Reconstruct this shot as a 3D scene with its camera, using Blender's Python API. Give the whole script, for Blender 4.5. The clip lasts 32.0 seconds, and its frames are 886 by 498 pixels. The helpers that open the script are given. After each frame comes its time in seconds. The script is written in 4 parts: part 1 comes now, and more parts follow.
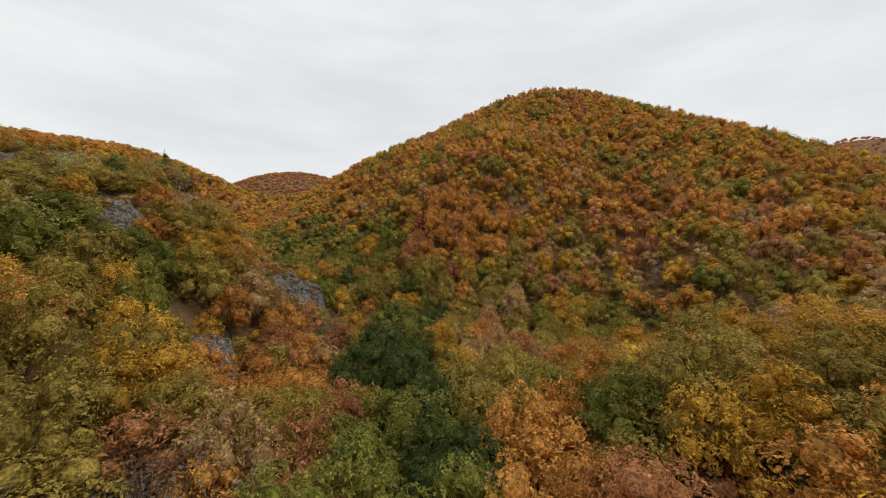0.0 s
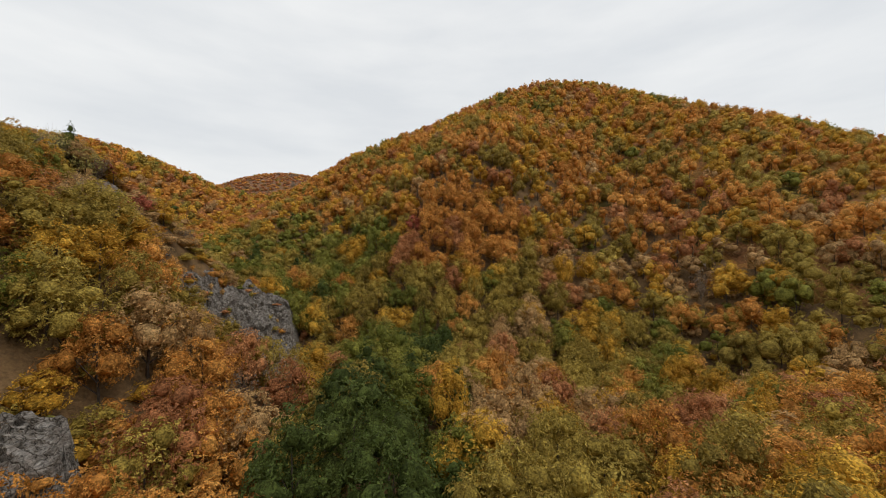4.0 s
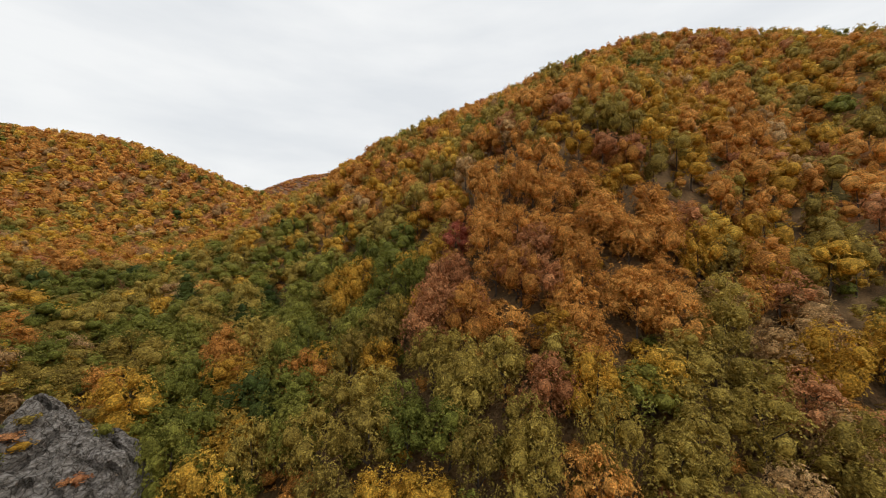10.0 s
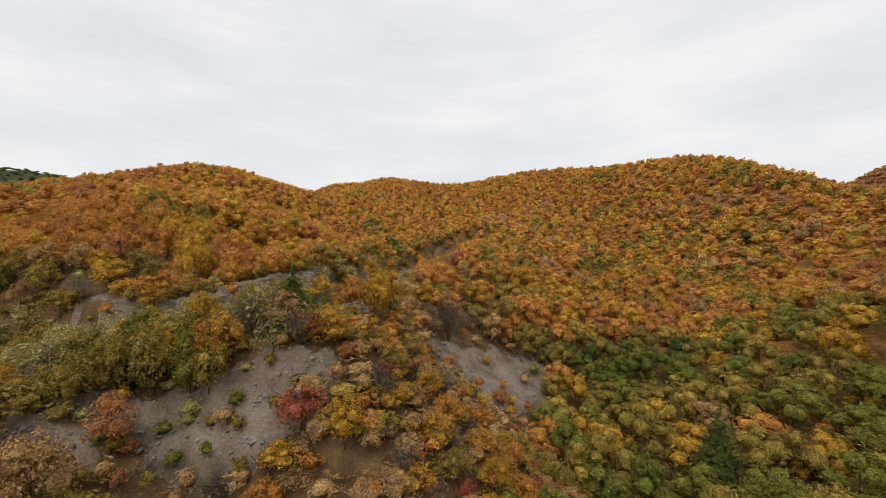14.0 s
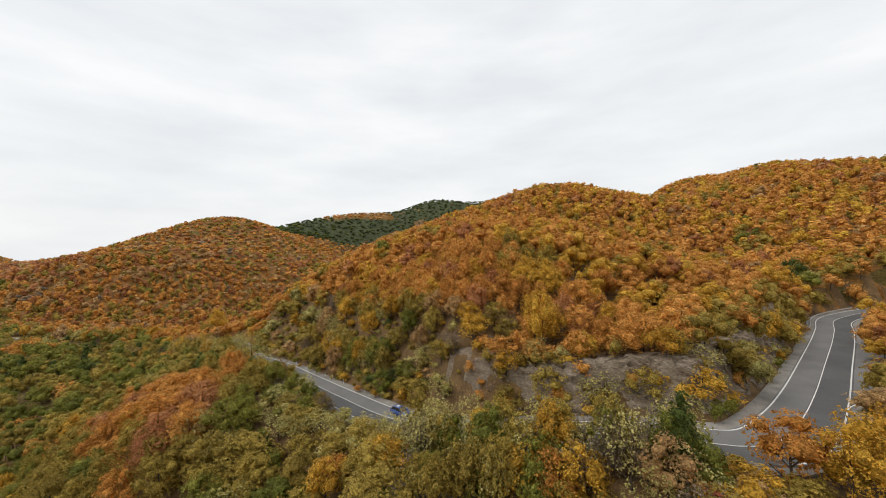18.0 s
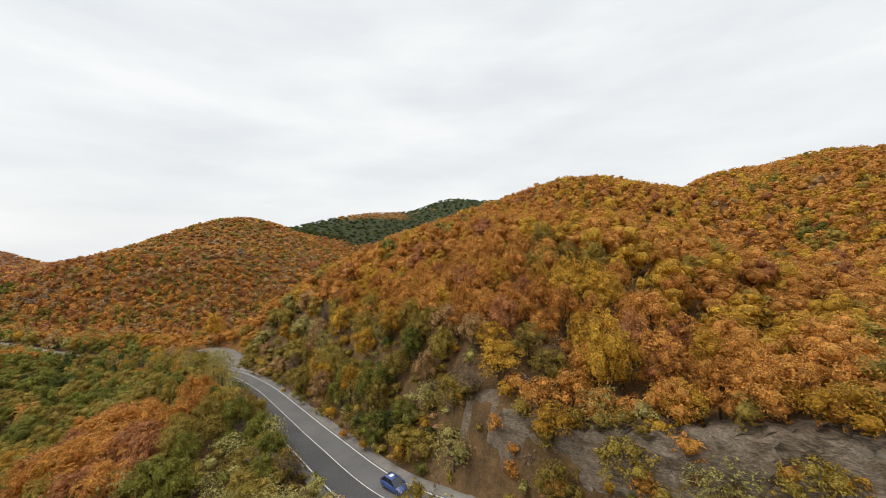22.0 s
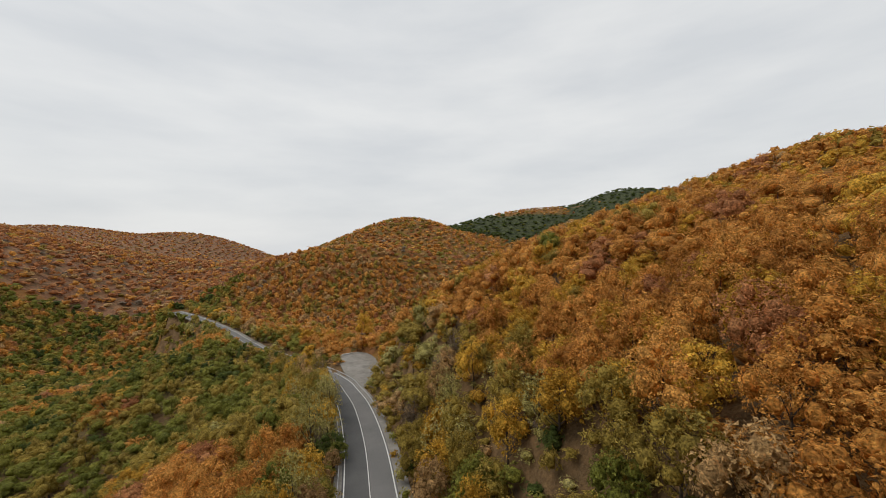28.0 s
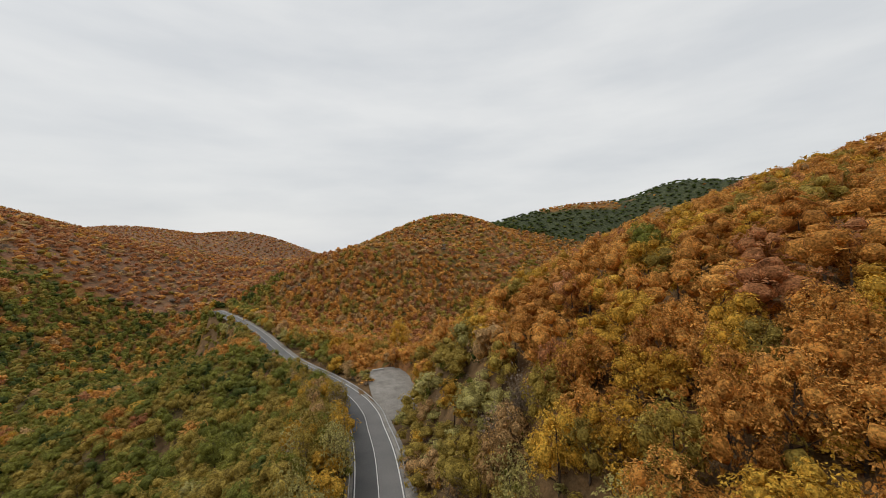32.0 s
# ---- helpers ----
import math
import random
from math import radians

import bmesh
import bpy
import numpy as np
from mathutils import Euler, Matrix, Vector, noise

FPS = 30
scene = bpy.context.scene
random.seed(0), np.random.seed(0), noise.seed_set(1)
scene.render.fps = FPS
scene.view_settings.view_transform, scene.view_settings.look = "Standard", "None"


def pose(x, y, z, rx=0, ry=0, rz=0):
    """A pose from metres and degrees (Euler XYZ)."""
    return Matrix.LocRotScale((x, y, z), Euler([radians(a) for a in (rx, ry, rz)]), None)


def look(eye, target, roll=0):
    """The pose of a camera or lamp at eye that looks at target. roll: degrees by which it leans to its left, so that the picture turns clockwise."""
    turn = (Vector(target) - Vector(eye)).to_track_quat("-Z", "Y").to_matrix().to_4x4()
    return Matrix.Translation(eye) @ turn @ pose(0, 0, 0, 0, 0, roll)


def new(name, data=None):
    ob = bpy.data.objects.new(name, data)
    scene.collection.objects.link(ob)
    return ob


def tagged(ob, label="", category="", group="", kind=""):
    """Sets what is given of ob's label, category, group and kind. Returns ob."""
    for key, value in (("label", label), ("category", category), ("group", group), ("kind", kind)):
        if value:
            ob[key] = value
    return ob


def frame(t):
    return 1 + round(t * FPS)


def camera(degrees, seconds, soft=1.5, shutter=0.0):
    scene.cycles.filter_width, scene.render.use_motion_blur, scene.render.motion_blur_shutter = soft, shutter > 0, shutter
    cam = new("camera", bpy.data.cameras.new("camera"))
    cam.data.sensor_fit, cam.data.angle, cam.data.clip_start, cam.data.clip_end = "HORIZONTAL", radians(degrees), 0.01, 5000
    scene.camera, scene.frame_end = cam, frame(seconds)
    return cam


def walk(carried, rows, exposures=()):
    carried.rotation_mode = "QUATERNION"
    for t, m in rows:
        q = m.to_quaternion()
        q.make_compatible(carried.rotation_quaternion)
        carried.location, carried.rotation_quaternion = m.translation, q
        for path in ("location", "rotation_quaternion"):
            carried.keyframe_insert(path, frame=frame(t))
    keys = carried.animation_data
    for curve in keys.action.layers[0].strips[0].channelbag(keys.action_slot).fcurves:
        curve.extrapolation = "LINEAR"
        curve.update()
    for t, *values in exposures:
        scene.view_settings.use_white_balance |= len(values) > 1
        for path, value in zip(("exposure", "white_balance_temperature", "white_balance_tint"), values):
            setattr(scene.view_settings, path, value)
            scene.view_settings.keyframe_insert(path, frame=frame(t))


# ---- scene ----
cam = camera(99.8, 32.0, soft=0.8)
METRES, EYE, TILT, LEAN, TURN = 240.0, 60.0, 1.1, 0.0, 0.0
ROWS = [
    (0.0, 0.0, 0.0, 0.0, 0.0, 0.0, -0.0),
    (0.5, -0.0005, 0.0079, -0.0001, -0.26, 0.09, 0.03),
    (1.0, -0.0013, 0.0175, -0.0006, -0.46, 0.21, 0.04),
    (1.5, -0.0017, 0.0288, -0.0009, -0.57, 0.3, 0.05),
    (2.0, -0.0024, 0.0424, -0.0007, -0.68, 0.35, 0.0),
    (2.5, -0.0026, 0.0564, -0.0003, -0.74, 0.38, 0.0),
    (3.0, -0.0028, 0.0708, 0.0003, -0.73, 0.4, -0.02),
    (3.5, -0.0031, 0.086, 0.001, -0.72, 0.41, 0.0),
    (5.5, -0.0088, 0.165, -0.0002, -0.99, 1.11, 0.13),
    (6.0, -0.0092, 0.1872, 0.0011, -0.98, 1.22, 0.17),
    (6.5, -0.0091, 0.2108, 0.0028, -0.82, 1.22, 0.21),
    (7.0, -0.0096, 0.2346, 0.0047, -0.55, 1.2, 0.19),
    (7.5, -0.0103, 0.2583, 0.0067, -0.17, 1.14, 0.16),
    (8.0, -0.0107, 0.2818, 0.0088, 0.58, 1.13, 0.18),
    (8.5, -0.011, 0.3053, 0.013, 1.67, 1.06, 0.18),
    (9.0, -0.0118, 0.3285, 0.0191, 3.02, 0.86, 0.09),
    (9.5, -0.0122, 0.3513, 0.0263, 5.0, 0.66, 0.08),
    (10.0, -0.014, 0.3739, 0.0343, 7.28, 0.38, 0.01),
    (10.5, -0.0166, 0.3962, 0.0453, 10.55, -0.05, 0.05),
    (11.5, -0.0258, 0.4362, 0.0683, 24.72, -0.52, 0.35),
    (12.0, -0.0325, 0.4518, 0.0787, 35.11, -0.62, 0.49),
    (12.5, -0.0423, 0.4649, 0.0887, 46.59, -0.65, 0.54),
    (13.0, -0.0539, 0.4751, 0.099, 58.74, -0.61, 0.67),
    (13.5, -0.0668, 0.4825, 0.1097, 71.03, -0.68, 0.81),
    (14.0, -0.0806, 0.4872, 0.12, 83.56, -0.65, 0.99),
    (14.5, -0.0957, 0.4869, 0.13, 95.02, -0.69, 1.1),
    (15.0, -0.111, 0.4832, 0.139, 105.46, -0.65, 1.25),
    (15.5, -0.1232, 0.4762, 0.1469, 114.64, -0.41, 1.45),
    (17.5, -0.1472, 0.4548, 0.1634, 131.04, 0.55, 1.67),
    (18.0, -0.1522, 0.4512, 0.1635, 131.99, 0.57, 1.68),
    (18.5, -0.1588, 0.4468, 0.1634, 132.76, 0.63, 1.72),
    (19.0, -0.167, 0.4418, 0.1636, 133.33, 0.61, 1.77),
    (19.5, -0.1748, 0.4353, 0.164, 133.67, 0.61, 1.83),
    (20.0, -0.1834, 0.4279, 0.1641, 133.92, 0.61, 1.84),
    (20.5, -0.1921, 0.4198, 0.1639, 134.05, 0.63, 1.85),
    (21.0, -0.2011, 0.4113, 0.1639, 134.16, 0.63, 1.87),
    (21.5, -0.2105, 0.4022, 0.164, 134.26, 0.63, 1.91),
    (22.0, -0.22, 0.3928, 0.1641, 134.43, 0.61, 1.94),
    (22.5, -0.2298, 0.3828, 0.1642, 134.68, 0.62, 1.92),
    (23.0, -0.2402, 0.3717, 0.1644, 135.09, 0.6, 1.96),
    (23.5, -0.2504, 0.3605, 0.1645, 135.93, 0.62, 1.94),
    (24.0, -0.261, 0.3499, 0.1648, 137.41, 0.66, 1.92),
    (24.5, -0.2716, 0.3392, 0.1651, 139.68, 0.71, 1.9),
    (25.0, -0.2813, 0.3281, 0.1653, 142.3, 0.77, 1.86),
    (25.5, -0.29, 0.3165, 0.1657, 145.1, 0.82, 1.86),
    (27.5, -0.3129, 0.2712, 0.1665, 156.44, 0.95, 1.68),
    (28.0, -0.3175, 0.2603, 0.1669, 158.32, 0.95, 1.74),
    (28.5, -0.3214, 0.2498, 0.1674, 159.59, 0.91, 1.75),
    (29.0, -0.3253, 0.239, 0.1679, 160.66, 0.88, 1.75),
    (29.5, -0.329, 0.2277, 0.1684, 161.56, 0.83, 1.77),
    (30.0, -0.3326, 0.2157, 0.1688, 162.36, 0.81, 1.73),
    (30.5, -0.3364, 0.2029, 0.1692, 163.1, 0.79, 1.74),
    (31.0, -0.3403, 0.1893, 0.1696, 163.7, 0.78, 1.75),
    (31.5, -0.3444, 0.1749, 0.17, 164.18, 0.77, 1.79),
    (32.0, -0.3486, 0.1603, 0.1703, 164.59, 0.76, 1.84),
]
walk(cam, [(t, pose(0, 0, EYE, TILT, LEAN, TURN) @ pose(METRES * x, METRES * y, METRES * z, 90 + pitch, roll, yaw)) for t, x, y, z, yaw, pitch, roll in ROWS],
     exposures=[(0.0, -0.12), (6.0, -0.12), (9.0, -0.12), (11.0, 0.02), (13.0, -0.04), (14.0, -0.08), (15.0, 0.06), (18.0, 0.02), (24.0, -0.02), (28.0, -0.28), (32.0, -0.3)])



# ---- light ----
world = bpy.data.worlds.new("overcast_sky")
scene.world = world
world.use_nodes = True


def build_world():
    nt = world.node_tree
    nt.nodes.clear()
    out = nt.nodes.new("ShaderNodeOutputWorld")
    bg = nt.nodes.new("ShaderNodeBackground")
    sky = nt.nodes.new("ShaderNodeTexSky")
    sky.sky_type, sky.sun_disc = "NISHITA", False
    sky.sun_elevation, sky.sun_rotation = radians(57), radians(117)
    sky.air_density, sky.dust_density = 1.5, 3.0
    dim = nt.nodes.new("ShaderNodeMix")
    dim.data_type, dim.blend_type = "RGBA", "MULTIPLY"
    dim.inputs[0].default_value = 1.0
    dim.inputs[7].default_value = (0.1, 0.1, 0.1, 1)
    nt.links.new(sky.outputs[0], dim.inputs[6])
    tc = nt.nodes.new("ShaderNodeTexCoord")
    mp = nt.nodes.new("ShaderNodeMapping")
    mp.inputs["Scale"].default_value = (1.2, 1.2, 5.0)
    nt.links.new(tc.outputs["Generated"], mp.inputs[0])
    cloud = nt.nodes.new("ShaderNodeTexNoise")
    cloud.inputs["Scale"].default_value, cloud.inputs["Detail"].default_value = 2.4, 5.0
    cloud.inputs["Roughness"].default_value = 0.5
    nt.links.new(mp.outputs[0], cloud.inputs["Vector"])
    ramp = nt.nodes.new("ShaderNodeValToRGB")
    ramp.color_ramp.elements[0].position, ramp.color_ramp.elements[1].position = 0.3, 0.7
    ramp.color_ramp.elements[0].color = (0.79, 0.815, 0.84, 1)
    ramp.color_ramp.elements[1].color = (0.94, 0.95, 0.95, 1)
    nt.links.new(cloud.outputs["Fac"], ramp.inputs[0])
    mix = nt.nodes.new("ShaderNodeMix")
    mix.data_type = "RGBA"
    mix.inputs[0].default_value = 0.93
    nt.links.new(dim.outputs[2], mix.inputs[6])
    nt.links.new(ramp.outputs[0], mix.inputs[7])
    # the veiled sun brightens the sky round it a little
    toward = nt.nodes.new("ShaderNodeVectorMath")
    toward.operation = "DOT_PRODUCT"
    toward.inputs[1].default_value = (0.48, -0.24, 0.84)
    nt.links.new(tc.outputs["Generated"], toward.inputs[0])
    glow = nt.nodes.new("ShaderNodeMapRange")
    glow.inputs["From Min"].default_value, glow.inputs["From Max"].default_value = 0.68, 1.0
    glow.inputs["To Min"].default_value, glow.inputs["To Max"].default_value = 0.98, 1.08
    glow.interpolation_type = "SMOOTHSTEP"
    nt.links.new(toward.outputs["Value"], glow.inputs["Value"])
    lit = nt.nodes.new("ShaderNodeVectorMath")
    lit.operation = "SCALE"
    nt.links.new(mix.outputs[2], lit.inputs[0])
    nt.links.new(glow.outputs[0], lit.inputs["Scale"])
    nt.links.new(lit.outputs[0], bg.inputs[0])
    bg.inputs[1].default_value = 1.07
    nt.links.new(bg.outputs[0], out.inputs[0])


build_world()
sun = new("sun", bpy.data.lights.new("sun", "SUN"))
sun.data.energy, sun.data.angle, sun.data.color = 1.2, radians(32), (1.0, 0.95, 0.87)
sun.matrix_world = look((40, -20, 70), (0, 0, 0))


# ---- materials ----
def material(name):
    m = bpy.data.materials.new(name)
    m.use_nodes = True
    nt = m.node_tree
    nt.nodes.clear()
    out = nt.nodes.new("ShaderNodeOutputMaterial")
    bs = nt.nodes.new("ShaderNodeBsdfPrincipled")
    nt.links.new(bs.outputs[0], out.inputs[0])
    return m, nt, bs


def ramp_node(nt, source, stops):
    r = nt.nodes.new("ShaderNodeValToRGB")
    while len(r.color_ramp.elements) < len(stops):
        r.color_ramp.elements.new(0.5)
    for e, (pos, col) in zip(r.color_ramp.elements, stops):
        e.position, e.color = pos, (*col, 1)
    nt.links.new(source, r.inputs[0])
    return r.outputs[0]


def noise_node(nt, scale, detail=4.0, rough=0.55, stretch=None):
    tc = nt.nodes.new("ShaderNodeTexCoord")
    n = nt.nodes.new("ShaderNodeTexNoise")
    n.inputs["Scale"].default_value, n.inputs["Detail"].default_value, n.inputs["Roughness"].default_value = scale, detail, rough
    if stretch:
        mp = nt.nodes.new("ShaderNodeMapping")
        mp.inputs["Scale"].default_value = stretch
        nt.links.new(tc.outputs["Object"], mp.inputs[0])
        nt.links.new(mp.outputs[0], n.inputs["Vector"])
    else:
        nt.links.new(tc.outputs["Object"], n.inputs["Vector"])
    return n.outputs["Fac"]


def mix_node(nt, kind, fac, a, b):
    m = nt.nodes.new("ShaderNodeMix")
    m.data_type, m.blend_type = "RGBA", kind
    for slot, v in ((0, fac), (6, a), (7, b)):
        if hasattr(v, "is_output"):
            nt.links.new(v, m.inputs[slot])
        else:
            m.inputs[slot].default_value = v if slot == 0 else (*v, 1)
    return m.outputs[2]


def bump_node(nt, bs, height, strength=0.5, distance=0.1):
    b = nt.nodes.new("ShaderNodeBump")
    b.inputs["Strength"].default_value, b.inputs["Distance"].default_value = strength, distance
    nt.links.new(height, b.inputs["Height"])
    nt.links.new(b.outputs[0], bs.inputs["Normal"])


def surface(name, stops, scale, rough=0.9, fine=None, bump=0.5, distance=0.1, stretch=None, crack=0.0, contrast=(0.62, 1.25)):
    """Two scales of noise: broad patches of colour and a fine grain with relief."""
    m, nt, bs = material(name)
    broad = noise_node(nt, scale, 5.0, 0.6, stretch)
    col = ramp_node(nt, broad, stops)
    grain = noise_node(nt, fine or scale * 9, 6.0, 0.65, stretch)
    shade = ramp_node(nt, grain, [(0.3, (contrast[0],) * 3), (0.7, (contrast[1], contrast[1] * 0.98, contrast[1] * 0.95))])
    col = mix_node(nt, "MULTIPLY", 1.0, col, shade)
    relief = grain
    if crack:  # darker and lower along the joints of the rock
        warp = nt.nodes.new("ShaderNodeVectorMath")
        warp.operation = "MULTIPLY_ADD"
        wob = nt.nodes.new("ShaderNodeTexNoise")
        wob.inputs["Scale"].default_value, wob.inputs["Detail"].default_value = crack * 0.55, 6.0
        tc = nt.nodes.new("ShaderNodeTexCoord")
        nt.links.new(tc.outputs["Object"], wob.inputs["Vector"])
        nt.links.new(wob.outputs["Color"], warp.inputs[0])
        warp.inputs[1].default_value = (2.6 / crack,) * 3
        nt.links.new(tc.outputs["Object"], warp.inputs[2])
        joint = nt.nodes.new("ShaderNodeTexVoronoi")
        joint.feature = "DISTANCE_TO_EDGE"
        joint.inputs["Scale"].default_value = crack
        nt.links.new(warp.outputs[0], joint.inputs["Vector"])
        edge = ramp_node(nt, joint.outputs["Distance"], [(0.0, (0.34, 0.31, 0.28)), (0.045, (0.86, 0.85, 0.83)), (0.2, (1.0, 1.0, 1.0))])
        col = mix_node(nt, "MULTIPLY", 1.0, col, edge)
        relief = mix_node(nt, "MULTIPLY", 1.0, grain, edge)
    nt.links.new(col, bs.inputs["Base Color"])
    bs.inputs["Roughness"].default_value = rough
    bs.inputs["Specular IOR Level"].default_value = 0.25
    bump_node(nt, bs, relief, bump, distance)
    return m


def leaf_material(name, low, mid, high, cut, thin_share=0.35):
    """Leaf colour varies from tree to tree, from bough to bough and from leaf to leaf, with the shade of gaps painted
    in; thin leaves let light through.
    """
    m, nt, bs = material(name)
    geo = nt.nodes.new("ShaderNodeNewGeometry")
    info = nt.nodes.new("ShaderNodeObjectInfo")
    tone = nt.nodes.new("ShaderNodeAttribute")
    tone.attribute_name = "tone"

    def math_node(op, a, b, c=None):
        n = nt.nodes.new("ShaderNodeMath")
        n.operation = op
        for i, v in enumerate((a, b, c)):
            if hasattr(v, "is_output"):
                nt.links.new(v, n.inputs[i])
            elif v is not None:
                n.inputs[i].default_value = v
        return n.outputs[0]

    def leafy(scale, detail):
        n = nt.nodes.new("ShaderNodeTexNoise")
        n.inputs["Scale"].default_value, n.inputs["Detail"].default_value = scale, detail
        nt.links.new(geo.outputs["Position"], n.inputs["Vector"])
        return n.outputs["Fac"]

    tree = math_node("FRACT", math_node("ADD", info.outputs["Random"], tone.outputs["Fac"]), 0.0)
    bough = leafy(0.55, 2.0)
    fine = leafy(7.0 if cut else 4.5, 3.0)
    tuft = nt.nodes.new("ShaderNodeTexVoronoi")
    tuft.inputs["Scale"].default_value = 4.6 if cut else 1.3
    nt.links.new(geo.outputs["Position"], tuft.inputs["Vector"])
    one = nt.nodes.new("ShaderNodeSeparateColor")
    nt.links.new(tuft.outputs["Color"], one.inputs[0])
    mixv = math_node("MULTIPLY_ADD", geo.outputs["Random Per Island"], 0.12, math_node("MULTIPLY", tree, 0.52))
    mixv = math_node("MULTIPLY_ADD", one.outputs[0], 0.16, mixv)
    mixv = math_node("MULTIPLY_ADD", bough, 0.26, mixv)
    col = ramp_node(nt, mixv, [(0.12, low), (0.5, mid), (0.88, high)])
    # dark specks put the shade of gaps between leaves into the colour
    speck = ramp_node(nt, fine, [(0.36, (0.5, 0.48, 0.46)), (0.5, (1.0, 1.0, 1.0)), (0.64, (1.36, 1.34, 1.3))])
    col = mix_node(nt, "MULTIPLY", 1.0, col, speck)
    # each tuft its own tone, plus painted contrast of sunlit leaves and gaps
    shade = ramp_node(nt, one.outputs[1], [(0.0, (0.6, 0.58, 0.56)), (0.5, (1.0, 1.0, 1.0)), (1.0, (1.36, 1.35, 1.33))])
    col = mix_node(nt, "MULTIPLY", 1.0, col, shade)
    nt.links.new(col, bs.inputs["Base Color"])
    bs.inputs["Roughness"].default_value = 0.7
    bs.inputs["Specular IOR Level"].default_value = 0.15
    bump_node(nt, bs, fine, 0.9, 0.25)
    thin = nt.nodes.new("ShaderNodeBsdfTranslucent")
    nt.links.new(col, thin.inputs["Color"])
    mix = nt.nodes.new("ShaderNodeMixShader")
    mix.inputs[0].default_value = thin_share
    nt.links.new(bs.outputs[0], mix.inputs[1])
    nt.links.new(thin.outputs[0], mix.inputs[2])
    last = mix.outputs[0]
    if cut:  # gaps between the leaflets of a spray
        hole = nt.nodes.new("ShaderNodeBsdfTransparent")
        gap = math_node("GREATER_THAN", tuft.outputs["Distance"], 0.56)
        gaps = nt.nodes.new("ShaderNodeMixShader")
        nt.links.new(gap, gaps.inputs[0])
        nt.links.new(last, gaps.inputs[1])
        nt.links.new(hole.outputs[0], gaps.inputs[2])
        last = gaps.outputs[0]
    nt.links.new(last, nt.nodes["Material Output"].inputs[0])
    return m


LEAF_COLOURS = {
    "dark": ((0.055, 0.075, 0.018), (0.085, 0.115, 0.026), (0.13, 0.155, 0.036)),
    "green": ((0.14, 0.157, 0.0292), (0.216, 0.221, 0.0389), (0.313, 0.292, 0.0562)),
    "olive": ((0.269, 0.196, 0.0448), (0.381, 0.28, 0.0582), (0.493, 0.37, 0.0806)),
    "gold": ((0.432, 0.238, 0.0324), (0.594, 0.346, 0.0454), (0.756, 0.486, 0.0756)),
    "orange": ((0.462, 0.204, 0.0462), (0.627, 0.303, 0.0682), (0.781, 0.418, 0.105)),
    "russet": ((0.346, 0.14, 0.0594), (0.486, 0.216, 0.0864), (0.616, 0.308, 0.13)),
    "tan": ((0.388, 0.234, 0.1), (0.513, 0.325, 0.137), (0.627, 0.416, 0.188)),
    "red": ((0.28, 0.075, 0.045), (0.4, 0.11, 0.065), (0.5, 0.165, 0.095)),
    "twig": ((0.19, 0.14, 0.1), (0.27, 0.21, 0.15), (0.35, 0.28, 0.21)),
    "pale": ((0.345, 0.305, 0.0978), (0.471, 0.414, 0.138), (0.598, 0.529, 0.207)),
}
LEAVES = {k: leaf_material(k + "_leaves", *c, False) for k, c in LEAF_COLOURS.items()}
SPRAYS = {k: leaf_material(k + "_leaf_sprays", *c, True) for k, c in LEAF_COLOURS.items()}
KINDS = list(LEAVES)
BARK = surface("bark", [(0.3, (0.06, 0.045, 0.035)), (0.7, (0.14, 0.11, 0.085))], 3.0, 0.95, 20.0, 0.6, 0.03)
LITTER = surface("leaf_litter", [(0.3, (0.10, 0.065, 0.032)), (0.5, (0.18, 0.11, 0.05)), (0.7, (0.27, 0.165, 0.075))], 0.3, 0.95, 2.5, 1.0, 0.4)
SCREE = surface("scree", [(0.3, (0.15, 0.115, 0.085)), (0.5, (0.24, 0.19, 0.145)), (0.72, (0.34, 0.285, 0.23))], 0.25, 0.95, 3.0, 0.9, 0.3)
ROCK = surface("grey_rock", [(0.25, (0.16, 0.14, 0.125)), (0.5, (0.29, 0.265, 0.24)), (0.75, (0.42, 0.395, 0.37))], 0.5, 0.9, 2.2, 0.9, 0.35)
ASPHALT_DARK = surface("dark_asphalt", [(0.3, (0.085, 0.085, 0.087)), (0.7, (0.125, 0.124, 0.122))], 0.12, 0.85, 14.0, 0.25, 0.02)
CRAG_ROCK = surface("pale_limestone", [(0.25, (0.14, 0.12, 0.10)), (0.42, (0.24, 0.215, 0.19)), (0.6, (0.33, 0.305, 0.28)), (0.8, (0.45, 0.43, 0.40))], 0.9, 0.92, 2.4, 1.0, 0.5, (2.0, 0.8, 1.7), 1.1, (0.3, 1.6))
CLIFF = surface("cutting_rock", [(0.25, (0.13, 0.10, 0.07)), (0.45, (0.25, 0.195, 0.14)), (0.6, (0.32, 0.265, 0.205)), (0.78, (0.40, 0.35, 0.29))], 0.35, 0.92, 2.5, 0.9, 0.35, (1.0, 1.0, 3.2), 0.0, (0.42, 1.42))
CONCRETE = surface("concrete", [(0.3, (0.42, 0.41, 0.39)), (0.7, (0.58, 0.57, 0.54))], 0.8, 0.85, 10.0, 0.3, 0.02)
STEEL = surface("galvanised_steel", [(0.3, (0.42, 0.43, 0.44)), (0.7, (0.58, 0.59, 0.6))], 1.2, 0.5, 9.0, 0.1, 0.01)
BLACK = surface("black_paint", [(0.3, (0.02, 0.02, 0.02)), (0.7, (0.04, 0.04, 0.04))], 3.0, 0.6, 20.0, 0.1, 0.01)
GLASSY = surface("pale_reflector", [(0.3, (0.7, 0.7, 0.68)), (0.7, (0.85, 0.85, 0.82))], 6.0, 0.25, 30.0, 0.1, 0.005)
